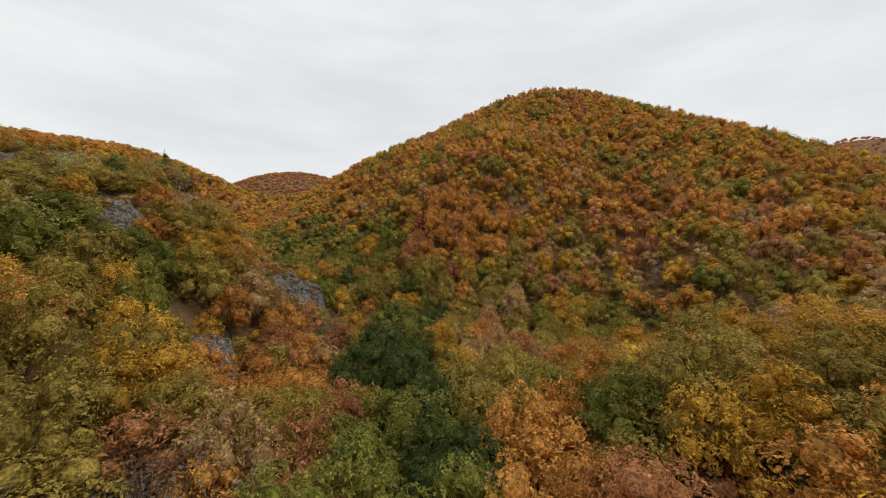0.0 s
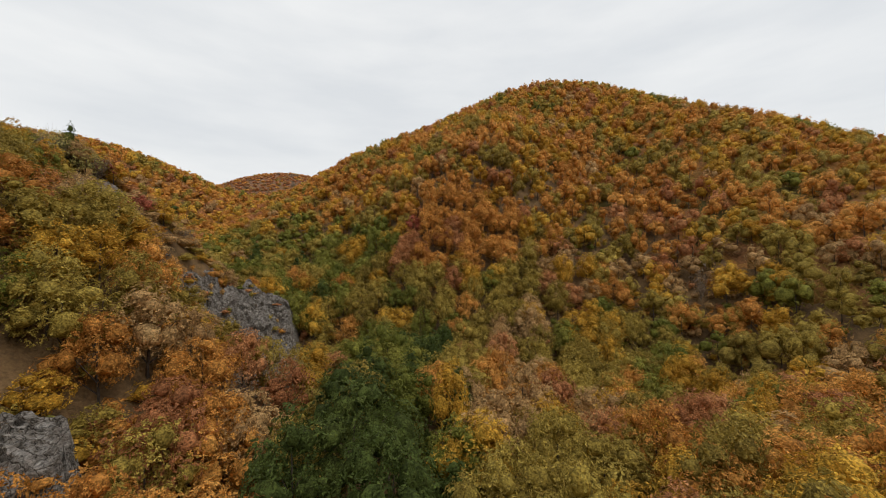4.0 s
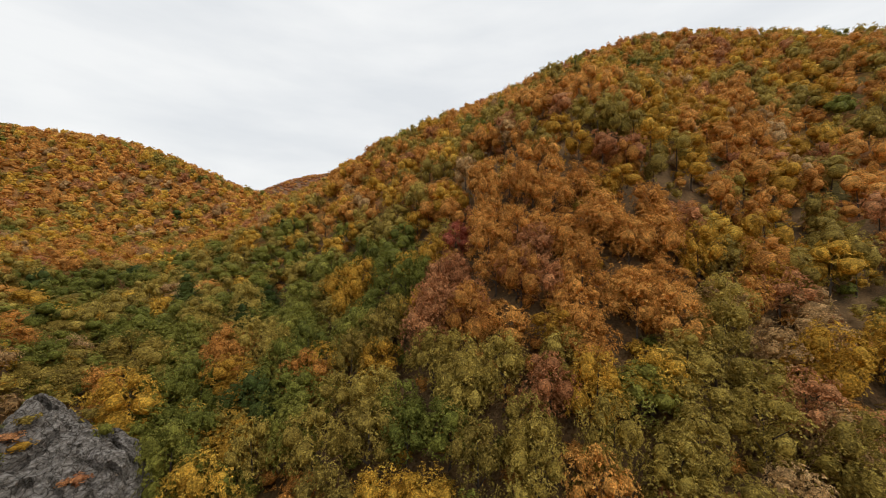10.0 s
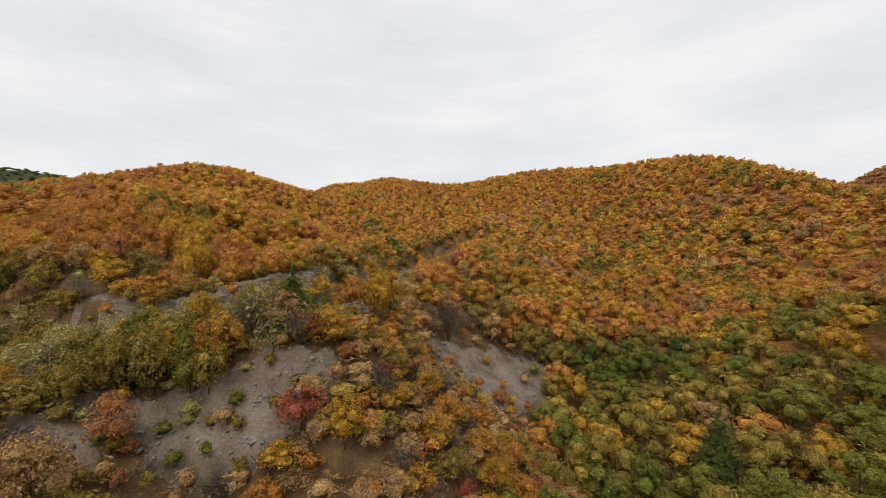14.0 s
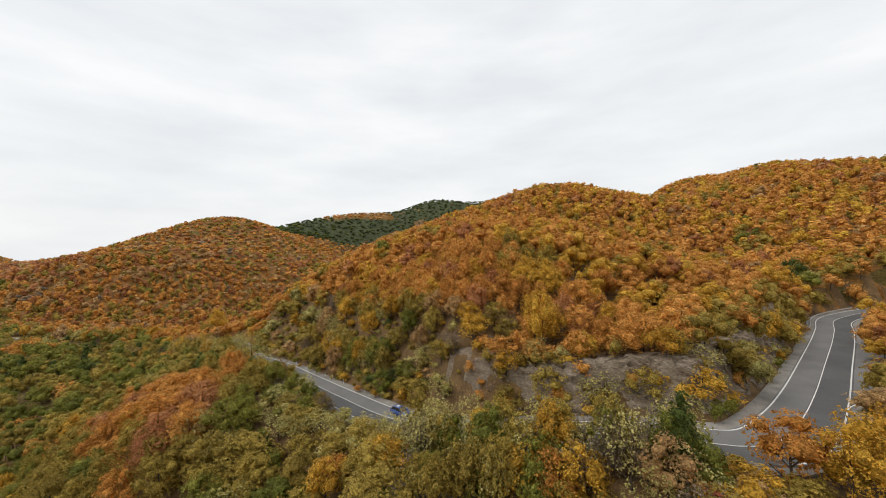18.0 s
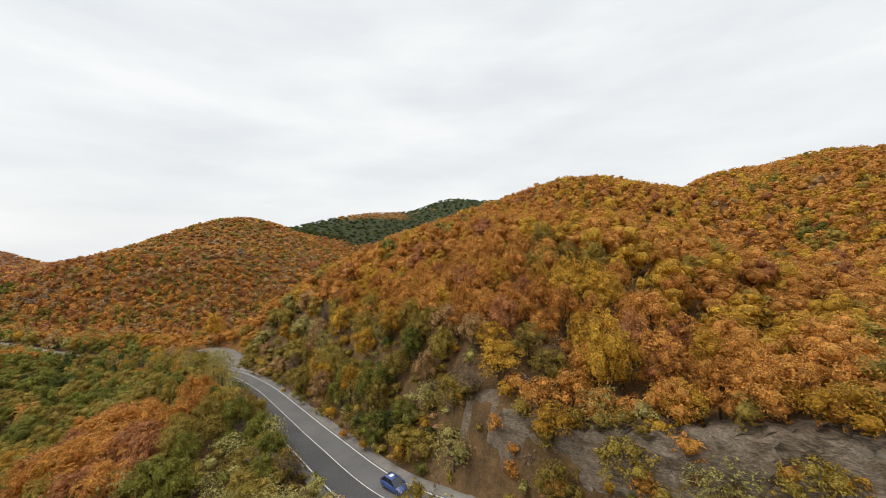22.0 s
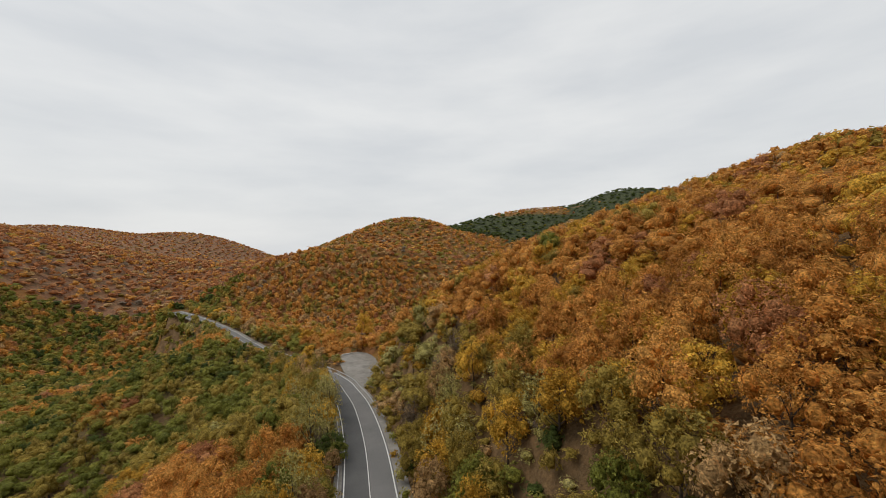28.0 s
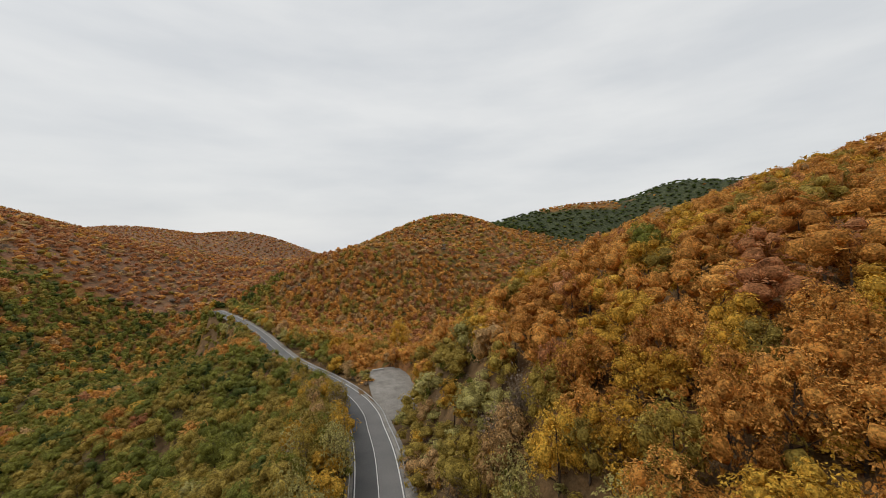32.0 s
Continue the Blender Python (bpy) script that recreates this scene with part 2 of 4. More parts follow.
ASPHALT = surface("asphalt", [(0.3, (0.155, 0.153, 0.15)), (0.7, (0.205, 0.20, 0.195))], 0.15, 0.85, 14.0, 0.25, 0.02)
PAINT = surface("road_paint", [(0.25, (0.55, 0.55, 0.53)), (0.6, (0.78, 0.78, 0.76))], 1.5, 0.6, 20.0, 0.1, 0.01)
GRAVEL = surface("gravel", [(0.3, (0.20, 0.185, 0.165)), (0.7, (0.34, 0.32, 0.29))], 0.35, 0.95, 8.0, 0.6, 0.06)


# ---- helpers of this scene ----
def mesh_from(name, verts, faces, mats, index=None, tone=None, smooth=False):
    """A mesh from arrays of triangles or of quads."""
    me = bpy.data.meshes.new(name)
    verts, faces = np.asarray(verts, np.float32), np.asarray(faces, np.int32)
    n, k = faces.shape
    me.vertices.add(len(verts))
    me.vertices.foreach_set("co", verts.ravel())
    me.loops.add(k * n)
    me.loops.foreach_set("vertex_index", faces.ravel())
    me.polygons.add(n)
    me.polygons.foreach_set("loop_start", np.arange(0, k * n, k, dtype=np.int32))
    for m in mats:
        me.materials.append(m)
    if index is not None:
        me.polygons.foreach_set("material_index", np.asarray(index, np.int32))
    me.polygons.foreach_set("use_smooth", np.broadcast_to(np.asarray(smooth, bool), n).copy())
    if tone is not None:
        a = me.attributes.new("tone", "FLOAT", "POINT")
        a.data.foreach_set("value", np.asarray(tone, np.float32))
    me.update(calc_edges=True)
    return me


def split(quads):
    """Quads as triangles."""
    q = np.asarray(quads)
    return np.concatenate([q[:, [0, 1, 2]], q[:, [0, 2, 3]]])


def part(name, me, parent, label=""):
    ob = new(name, me)
    ob.parent = parent
    return tagged(ob, label)


# ---- the lie of the land ----
BASE = 13.1
NEAR_HILLS = [  # x, y, rise, spread along, spread across, turn
    (80, 392, 160.0, 135, 76, 6),
    (-39, 252, 57.7, 60, 66, 2),
    (160, 257, 114.9, 106, 96, -29),
    (16, 188, 38.3, 26, 52, -19),
    (-333, -39, 119.7, 88, 65, 6),
    (-157, 28, 65.5, 55, 60, -1),
    (-76, 89, -21.2, 35, 44, -4),
    (-210, -87, 49.4, 70, 46, 13),
]
BACK_HILLS = [  # x, y, rise, spread along, spread across, turn
    (-252, 353, 78.6, 106, 52, -16),
    (-422, 286, 143.5, 118, 107, 15),
    (-688, 9, 178.5, 197, 96, 23),
    (-222, 177, 49.6, 82, 62, -2),
    (-366, 930, 254.0, 257, 209, 1),
    (-265, -625, 73.2, 128, 114, -2),
    (-129, -424, 58.5, 123, 56, -4),
    (-319, -541, 36.7, 106, 120, 3),
    (-831, -917, 209.4, 437, 155, 11),
    (-1067, -509, 245.1, 118, 347, -13),
    (817, -1845, 214.0, 409, 346, 2),
    (236, -1486, 109.1, 199, 252, -13),
    (722, -564, 239.0, 387, 382, -0),
    (-399, 84, 43.6, 132, 55, -6),
    (1120, 1010, 370, 210, 190, 0),
]
SPURS = [  # x, y, rise, spread along, spread across, turn
    (-64, 98, 39.8, 47, 20, -18),
    (-75, 55, 31.6, 34, 38, 1),
    (-129, 136, 23.0, 49, 34, 2),
    (-47, 101, -22.8, 24, 9, 28),
    (-64, -109, 40.6, 50, 95, 9),
    (78, -359, -48.1, 65, 128, 6),
    (-24, 20, -2.0, 59, 63, 0),
    (133, 56, 8.3, 91, 69, 2),
]
KNOLLS = [  # x, y, rise, spread along, spread across, turn
    (-127, -69, 1.6, 31, 29, 0),
    (-131, -32, 2.8, 31, 30, -0),
    (-129, 13, -3.4, 30, 30, -0),
    (-123, 67, 13.3, 30, 23, 1),
    (-130, 101, -1.5, 30, 30, 0),
    (-129, 146, -2.9, 30, 31, 0),
    (-84, -85, -13.9, 30, 29, -0),
    (-86, -29, -2.0, 30, 30, -0),
    (-88, 12, -3.3, 30, 31, 0),
    (-86, 57, 1.5, 30, 30, -0),
    (-67, 108, 10.4, 18, 34, 1),
    (-89, 140, -4.9, 29, 29, -0),
]
HOLLOWS = [  # x, y, rise, spread along, spread across, turn
    (-43, -76, -5.0, 31, 30, 0),
    (-27, 86, -11, 11, 17, 20),
    (-45, 12, 8.7, 29, 29, 0),
    (-42, 57, -2.3, 30, 29, -0),
    (-43, 102, -7.9, 30, 30, -0),
    (-44, 139, 5.1, 27, 17, 2),
    (2, -26, -12.8, 29, 29, 0),
    (5, 16, 6.3, 31, 28, 0),
    (2, 57, -3.0, 30, 29, 0),
    (3, 104, -3.8, 30, 30, 0),
    (3, 140, -12.0, 31, 29, -0),
    (46, -31, -2.3, 30, 30, -0),
    (41, 17, 16.7, 29, 27, -0),
    (47, 57, 7.2, 29, 31, -0),
    (44, 103, -4.4, 30, 30, -0),
    (46, 146, 2.2, 30, 30, -0),
]

SWELLS = [  # x, y, rise, spread along, spread across, turn
    (-60, -78, 3.7, 24, 24, 0),
    (-60, -16, 1.3, 24, 24, 0),
    (-30, -16, 1.6, 24, 24, 0),
    (0, 46, 1.3, 24, 24, 0),
    (-90, 77, 2.9, 24, 24, 0),
    (-60, 77, 2.3, 24, 24, 0),
    (0, 108, 3.1, 24, 24, 0),
    (-60, 139, 2.0, 24, 24, 0),
    (30, 139, 3.9, 24, 24, 0),
]
DIPS = [  # x, y, rise, spread along, spread across, turn
    (-60, -140, -2.7, 24, 24, 0),
    (-60, -109, -3.1, 24, 24, 0),
    (-90, 15, -1.7, 24, 24, 0),
    (-120, 46, -2.0, 24, 24, 0),
    (-30, 46, -1.3, 24, 24, 0),
    (30, 77, -2.3, 24, 24, 0),
    (-120, 108, -2.8, 24, 24, 0),
    (-90, 108, -2.7, 24, 24, 0),
    (60, 108, -6.4, 24, 24, 0),
    (60, 139, -3.1, 24, 24, 0),
    (0, 170, -4.4, 24, 24, 0),
    (30, 170, -3.1, 24, 24, 0),
]

CANOPY = 7.0
ROAD = [  # the middle of the road: x, y, z
    (-240, 143, 79), (-222, 130, 78.2), (-202, 120.5, 77.5), (-183, 118.6, 77.2), (-165, 116.8, 77.1), (-142.5, 114.2, 77.0), (-118.3, 111.5, 77.5), (-100.6, 109, 78.4), (-89.9, 105.8, 79.0),
    (-85.7, 97.2, 78.8), (-83.6, 90, 77.7), (-82, 80.9, 75.7), (-80.8, 72.2, 73.5), (-79.6, 55.6, 70.9), (-81.7, 35.7, 69.1), (-84.6, 14, 67.3), (-87.4, -7.7, 65.5),
    (-88.8, -30.4, 63.3), (-88.6, -48, 61.0), (-88.2, -62, 58.9), (-85, -81, 56.4), (-76.5, -106, 54.2), (-62, -138, 52.4), (-50, -169, 51.9), (-38, -202, 51.6), (-24, -236, 51.4), (-2, -285, 51), (24, -335, 50.5),
]


def glide(points, step):
    """A smooth line through the points, at about even steps."""
    p = np.array([points[0], *points, points[-1]], float)
    out = []
    for i in range(1, len(p) - 2):
        n = max(2, int(np.linalg.norm(p[i + 1] - p[i]) / step))
        for u in np.arange(n) / n:
            a, b, c, d = p[i - 1], p[i], p[i + 1], p[i + 2]
            out.append(0.5 * (2 * b + (c - a) * u + (2 * a - 5 * b + 4 * c - d) * u * u + (3 * b - a - 3 * c + d) * u ** 3))
    return np.array(out + [p[-1]])


LINE = glide(ROAD, 2.0)


def canopy(x, y):
    """Height of the tops of the woods."""
    h = np.full(np.shape(x), BASE, float)
    for cx, cy, rise, sx, sy, turn in NEAR_HILLS + BACK_HILLS + SPURS + KNOLLS + HOLLOWS + SWELLS + DIPS:
        c, s = math.cos(radians(turn)), math.sin(radians(turn))
        u, v = (c * (x - cx) + s * (y - cy)) / sx, (c * (y - cy) - s * (x - cx)) / sy
        h = h + rise * np.exp(-(u * u + v * v) / 2)
    return h


TANGENT = np.gradient(LINE, axis=0)
TANGENT /= np.hypot(TANGENT[:, 0], TANGENT[:, 1])[:, None]


def road_side(x, y):
    """Distance to the road's middle line, the road's height there, the place along it and the side (plus: the hill's side)."""
    x, y = np.asarray(x, float), np.asarray(y, float)
    best, at = np.full(x.shape, 1e9), np.zeros(x.shape, int)
    box = (x > -275) & (x < 70) & (y > -370) & (y < 240)
    xs, ys = x[box], y[box]
    b, k = np.full(xs.shape, 1e9), np.zeros(xs.shape, int)
    for i, (px, py, pz) in enumerate(LINE):
        d = (xs - px) ** 2 + (ys - py) ** 2
        near = d < b
        b[near], k[near] = d[near], i
    best[box], at[box] = np.sqrt(b), k
    side = (x - LINE[at, 0]) * TANGENT[at, 1] - (y - LINE[at, 1]) * TANGENT[at, 0]
    return best, LINE[at, 2], at, side


def road_near(x, y):
    return road_side(x, y)[:2]


LAYBY = (-98.6, -77.5, 5.6, 20.5, 58.2)


def inside(x, y, cx, cy, rx, ry, turn=0.0):
    """Under one within an ellipse."""
    c, s = math.cos(radians(turn)), math.sin(radians(turn))
    return np.hypot((c * (x - cx) + s * (y - cy)) / rx, (c * (y - cy) - s * (x - cx)) / ry)


def ease(u):
    u = np.clip(u, 0, 1)
    return u * u * (3 - 2 * u)


# how high the cutting stands over the road, by the y of the road after the bend and before it
def cut_height(at):
    y, x = LINE[at, 1], LINE[at, 0]
    bend = 6.2 * ease((y - 30) / 32) + 2.0 * ease((y + 20) / 40) * (1 - ease((y - 30) / 32))
    return np.where(x < -98, 7.5 * ease((x + 185) / 25), bend)


def ripple(x, y):
    return (0.5 * np.sin(x * 0.31 + 1.7 * np.sin(y * 0.11)) * np.sin(y * 0.27 + 1.3 * np.sin(x * 0.09))
            + 0.35 * np.sin(x * 0.83 + y * 0.41) * np.sin(y * 0.71 - x * 0.29))


def tree_height(x, y):
    """Usual height of the woods: taller down in the first valley."""
    return CANOPY + 2.5 * ease((x + 62) / 16) * ease((y + 40) / 30)


def ground(x, y):
    g = canopy(x, y) - tree_height(x, y) + ripple(x, y)
    d, z, at, side = road_side(x, y)
    hill = side > 0
    g = np.where(hill & (d < 38), np.maximum(g, z + cut_height(at) * ease((d - 6.6) / 3.2) * (1 - ease((d - 16) / 22)) - 30 * ease((d - 16) / 22)), g)
    g = np.where(hill | (d > 34), g, np.minimum(g, z - 0.15 + 0.1 * np.clip(d - 6.0, 0, 30) + 0.08 * np.clip(d - 18, 0, 30) ** 2))
    bank = 3.2 + 11.8 * (1 - ease((LINE[at, 1] - 48) / 20))  # the slope over the road is gentler away from the cutting
    f = ease((d - np.where(hill & (g > z), 5.6 + 0.9 * (bank < 5), 5.4)) / np.where(hill, np.where(g > z, bank, 9.0), 11.0))
    g = np.where(d < 1e8, (z - 0.42) * (1 - f) + g * f, g)
    flat = 1 - ease((inside(x, y, LAYBY[0], LAYBY[1], LAYBY[2] + 2, LAYBY[3] + 2) - 1) / 0.6)
    return np.where((d > 5.2) & (flat > 0), g * (1 - flat) + (LAYBY[4] - 0.35) * flat, g)


def axis(lo, hi, step, reach, grow=1.12):
    mid = list(np.arange(lo, hi + step, step))
    a, s = [hi], step
    while a[-1] < reach:
        s *= grow
        a.append(a[-1] + s)
    b, s = [lo], step
    while b[-1] > -reach:
        s *= grow
        b.append(b[-1] - s)
    return np.array(b[:0:-1] + mid + a[2:])


def build_ground():
    xs, ys = axis(-200, 120, 2.5, 4500), axis(-120, 220, 2.5, 4500)
    gx, gy = np.meshgrid(xs, ys)
    z = ground(gx, gy)
    far = np.hypot(gx + 50, gy)
    z = np.where(far > 3200, z - (far - 3200) * 0.02, z)
    v = np.stack([gx, gy, z], -1).reshape(-1, 3)
    nx, ny = len(xs), len(ys)
    i = (np.arange(ny - 1)[:, None] * nx + np.arange(nx - 1)[None, :]).ravel()
    q = np.stack([i, i + 1, i + nx + 1, i + nx], -1)
    ob = new("ground", mesh_from("ground", v, q, [LITTER], smooth=True))
    tagged(ob, "hilly ground covered in brown leaf litter under the woods", "ground", kind="structure")


build_ground()


def understorey_material():
    """Crowns seen from afar: each cell one crown, warm, mauve or pine green by the wood that grows there; the mauve
    also has distance haze put into it.
    """
    m, nt, bs = material("understorey")
    geo, wood = nt.nodes.new("ShaderNodeNewGeometry"), nt.nodes.new("ShaderNodeAttribute")
    wood.attribute_name = "tone"
    crown = nt.nodes.new("ShaderNodeTexVoronoi")
    crown.inputs["Scale"].default_value = 0.17
    nt.links.new(geo.outputs["Position"], crown.inputs["Vector"])
    one = nt.nodes.new("ShaderNodeSeparateColor")
    nt.links.new(crown.outputs["Color"], one.inputs[0])
    warm = ramp_node(nt, one.outputs[0], [(0.1, (0.14, 0.11, 0.035)), (0.35, (0.27, 0.145, 0.042)), (0.6, (0.33, 0.16, 0.048)), (0.9, (0.27, 0.13, 0.055))])
    mauve = ramp_node(nt, one.outputs[0], [(0.1, (0.20, 0.13, 0.075)), (0.5, (0.29, 0.155, 0.08)), (0.9, (0.25, 0.13, 0.08))])
    pine = ramp_node(nt, one.outputs[0], [(0.1, (0.05, 0.062, 0.032)), (0.9, (0.09, 0.10, 0.048))])
    to_mauve = ramp_node(nt, wood.outputs["Fac"], [(0.2, (0, 0, 0)), (0.8, (1, 1, 1))])
    flip = nt.nodes.new("ShaderNodeMath")
    flip.operation = "MULTIPLY"
    flip.inputs[1].default_value = -1.0
    nt.links.new(wood.outputs["Fac"], flip.inputs[0])
    to_pine = ramp_node(nt, flip.outputs[0], [(0.2, (0, 0, 0)), (0.8, (1, 1, 1))])
    hue = mix_node(nt, "MIX", to_pine, mix_node(nt, "MIX", to_mauve, warm, mauve), pine)
    grain = noise_node(nt, 1.3, 6.0, 0.75)
    speck = ramp_node(nt, grain, [(0.34, (0.45, 0.43, 0.4)), (0.5, (0.95, 0.95, 0.95)), (0.66, (1.4, 1.36, 1.3))])
    nt.links.new(mix_node(nt, "MULTIPLY", 1.0, hue, speck), bs.inputs["Base Color"])
    bs.inputs["Roughness"].default_value = 0.85
    bs.inputs["Specular IOR Level"].default_value = 0.1
    dome = ramp_node(nt, crown.outputs["Distance"], [(0.0, (1, 1, 1)), (0.8, (0, 0, 0))])
    bump_node(nt, bs, mix_node(nt, "MULTIPLY", 0.5, dome, grain), 1.0, 3.0)
    return m


def pine_wood(x, y):
    return (x > -1500) & (x < -250) & (y < -0.25 * x - 850) & ((canopy(x, y) < 196) | (x < -860))


def mauve_wood(x, y):
    # far hills: the woods' own brown, with distance haze put into the colour
    return ((y < -420) & (x > -120 - 0.1 * y)) | (y > 620)


def build_understorey():
    """The closed shrub layer under the far crowns, left out near the valley line, the road and the open places."""
    xs, ys = axis(-260, 180, 4.0, 2300, 1.06), axis(-240, 320, 4.0, 2300, 1.06)
    gx, gy = np.meshgrid(xs, ys)
    rng = np.random.default_rng(3)
    d = road_near(gx, gy)[0]
    far = ease((rim(gx, gy) - 92) / 16) * ease((d - 9) / 4) * (1 - ease((np.hypot(gx, gy) - 2000) / 250))
    far = far * ease((inside(gx, gy, *LAYBY[:4]) - 1.15) / 0.3)
    z = ground(gx, gy) - 1.0 + far * (2.8 + rng.uniform(-1.0, 1.0, gx.shape))
    v = np.stack([gx, gy, z], -1).reshape(-1, 3)
    nx, ny = len(xs), len(ys)
    i = (np.arange(ny - 1)[:, None] * nx + np.arange(nx - 1)[None, :]).ravel()
    q = np.stack([i, i + 1, i + nx + 1, i + nx], -1)
    q = q[far.ravel()[i] > 0.02]
    wood = np.where(pine_wood(gx, gy), -1.0, np.where(mauve_wood(gx, gy), 1.0, np.where((gy < 62) & (gy > -230), -0.6 * ease((gx + 75) / 45), 0.0))).ravel()
    tagged(new("understorey", mesh_from("understorey", v, q, [understorey_material()], tone=wood, smooth=True)), "closed layer of brown and orange shrubs under the far trees", "understorey", kind="stuff")


SCREES = [(-67.5, 97, 4.6, 14, 6), (-66, 79, 4.5, 8, 0), (-97, 136, 9, 19, 32)]  # x, y, half widths, turn
CRAGS = [(-44, 118, 9.5, 12.5, 12), (-54, 109, 6.5, 8, 0), (-33, 54, 3.5, 4.5, 0), (-56, 64, 4, 6, 0)]
LOW_SCRUB = [(-40, 98, 15, 20, 10), (-34, 55, 7, 9, 0), (-72, 122, 26, 20, 10), (-94, -30, 8, 20, 0), (-60, 106, 8, 11, 0)]


# ---- road ----
def ribbon(name, a, b, lift, mat, start=0, end=None, deep=0.75):
    """A strip along the road between the offsets a and b from its middle (plus is the hill's side)."""
    p, t = LINE[start:end], TANGENT[start:end]
    n = np.stack([t[:, 1], -t[:, 0]], -1)
    a, b = np.broadcast_to(a, len(p))[:, None], np.broadcast_to(b, len(p))[:, None]
    l = np.c_[p[:, :2] + n * a, p[:, 2] + lift]
    r = np.c_[p[:, :2] + n * b, p[:, 2] + lift]
    k = len(p)
    low = np.array([0, 0, deep])
    v = np.concatenate([l, r, l - low, r - low])
    i = np.arange(k - 1)
    top = np.stack([i, i + k, i + k + 1, i + 1], -1)
    left = np.stack([i + 2 * k, i, i + 1, i + 2 * k + 1], -1)
    right = np.stack([i + k, i + 3 * k, i + 3 * k + 1, i + k + 1], -1)
    return mesh_from(name, v, split(np.concatenate([top, left, right])), [mat], smooth=False)


def along(x, y):
    """The place on the road nearest to a point of the plan."""
    return int(np.argmin((LINE[:, 0] - x) ** 2 + (LINE[:, 1] - y) ** 2))


def build_road():
    road = new("road", ribbon("road", -3.95, 0.15, 0.05, ASPHALT_DARK))
    tagged(road, "two-lane grey asphalt mountain road with white lines", "road", kind="structure")
    part("lane", ribbon("lane", 0.15, 3.95, 0.05, ASPHALT), road, "lighter worn lane beside the hill")
    for off in (-3.63, 3.63):
        part("edge_line", ribbon("edge_line", off - 0.1, off + 0.1, 0.06, PAINT), road, "solid white edge line")
    part("centre_line", ribbon("centre_line", -0.07, 0.07, 0.062, PAINT), road, "thin white centre line")
    for off, wide in ((-4.55, 0.6), (4.85, 0.9)):
        part("shoulder", ribbon("shoulder", off - wide, off + wide, 0.0, GRAVEL), road, "strip of gravel beside the asphalt")
    s, e = along(-172, 117), along(-110, 110.5)
    u = np.linspace(0, 1, e - s)
    bay = -3.95 - 4.8 * ease(u / 0.2) * ease((1 - u) / 0.25)
    apron = part("pull_off", ribbon("pull_off", bay, -3.95, 0.045, ASPHALT, s, e), road, "asphalt pull-off on the outside of the bend")
    part("edge_line", ribbon("edge_line", bay + 0.25, bay + 0.4, 0.056, PAINT, s, e), road, "solid white edge line")


def box_mesh(name, sx, sy, sz, mat, bevel=0.0):
    """A box that stands on z = 0, with eased edges."""
    bm = bmesh.new()
    bmesh.ops.create_cube(bm, size=1, matrix=Matrix.Translation((0, 0, sz / 2)) @ Matrix.Diagonal((sx, sy, sz, 1)))
    if bevel:
        bmesh.ops.bevel(bm, geom=bm.edges[:], offset=bevel, segments=2, affect="EDGES")
    me = bpy.data.meshes.new(name)
    bm.to_mesh(me)
    bm.free()
    me.materials.append(mat)
    return me


def guard_rail(s, e, off):
    """A crash barrier: a waved steel beam on posts, along a stretch of the road."""
    rail = new("guard_rail")
    rail.location = (*LINE[s, :2], LINE[s, 2])
    tagged(rail, "galvanised steel guard rail on short posts beside the road", "guard rail", "guard rails along the road")
    p, t = LINE[s:e], TANGENT[s:e]
    n = np.stack([t[:, 1], -t[:, 0], np.zeros(len(p))], -1)
    mid = p + n * off
    way = -np.sign(off)
    outline = [(0.0, 0.44), (0.07, 0.50), (0.0, 0.58), (0.0, 0.62), (0.07, 0.70), (0.0, 0.76), (-0.02, 0.76), (-0.02, 0.44)]
    rings = [mid + n * (way * a) + np.array([0, 0, b]) for a, b in outline]
    v = np.stack(rings, 1).reshape(-1, 3) - np.array(rail.location)
    m, k = len(outline), len(p)
    q = [(i * m + j, i * m + (j + 1) % m, (i + 1) * m + (j + 1) % m, (i + 1) * m + j) for i in range(k - 1) for j in range(m)]
    part("beam", mesh_from("beam", v, q, [STEEL], smooth=False), rail, "waved steel beam")
    post = box_mesh("post", 0.12, 0.08, 0.95, STEEL, 0.01)
    for i in range(0, k, 2):
        ob = part("post", post, rail)
        c = mid[i] - n[i] * (way * 0.07) - np.array(rail.location)
        ob.location = (c[0], c[1], c[2] - 0.22)
        ob.rotation_euler = (0, 0, math.atan2(t[i, 1], t[i, 0]))


def marker_post(i, off):
    """A white roadside post with a black band and a reflector."""
    t = TANGENT[i]
    x, y = LINE[i, 0] + t[1] * off, LINE[i, 1] - t[0] * off
    thing = new("marker_post")
    thing.matrix_world = pose(x, y, LINE[i, 2] - 0.1, 0, 0, math.degrees(math.atan2(t[1], t[0])))
    tagged(thing, "white roadside marker post with a black band", "marker post", "marker posts along the road")
    part("shaft", MARKER[0], thing)
    part("band", MARKER[1], thing, "black band").location = (0, 0, 0.72)
    part("reflector", MARKER[2], thing, "small pale reflector").location = (-0.055, 0, 0.78)


build_road()
MARKER = (box_mesh("shaft", 0.10, 0.12, 1.05, PAINT, 0.015), box_mesh("band", 0.106, 0.126, 0.2, BLACK, 0.01), box_mesh("reflector", 0.012, 0.05, 0.1, GLASSY, 0.003))
guard_rail(along(-80, 50), along(-88, -62), -4.5)
guard_rail(along(-88, -24), along(-66, -142), 4.6)
guard_rail(along(-222, 130), along(-170, 117), 4.7)
guard_rail(along(-99, 109), along(-82, 81), -4.7)
for py in (38, 27, 16, 6, -6, -18):
    marker_post(along(-84, py), 5.1)
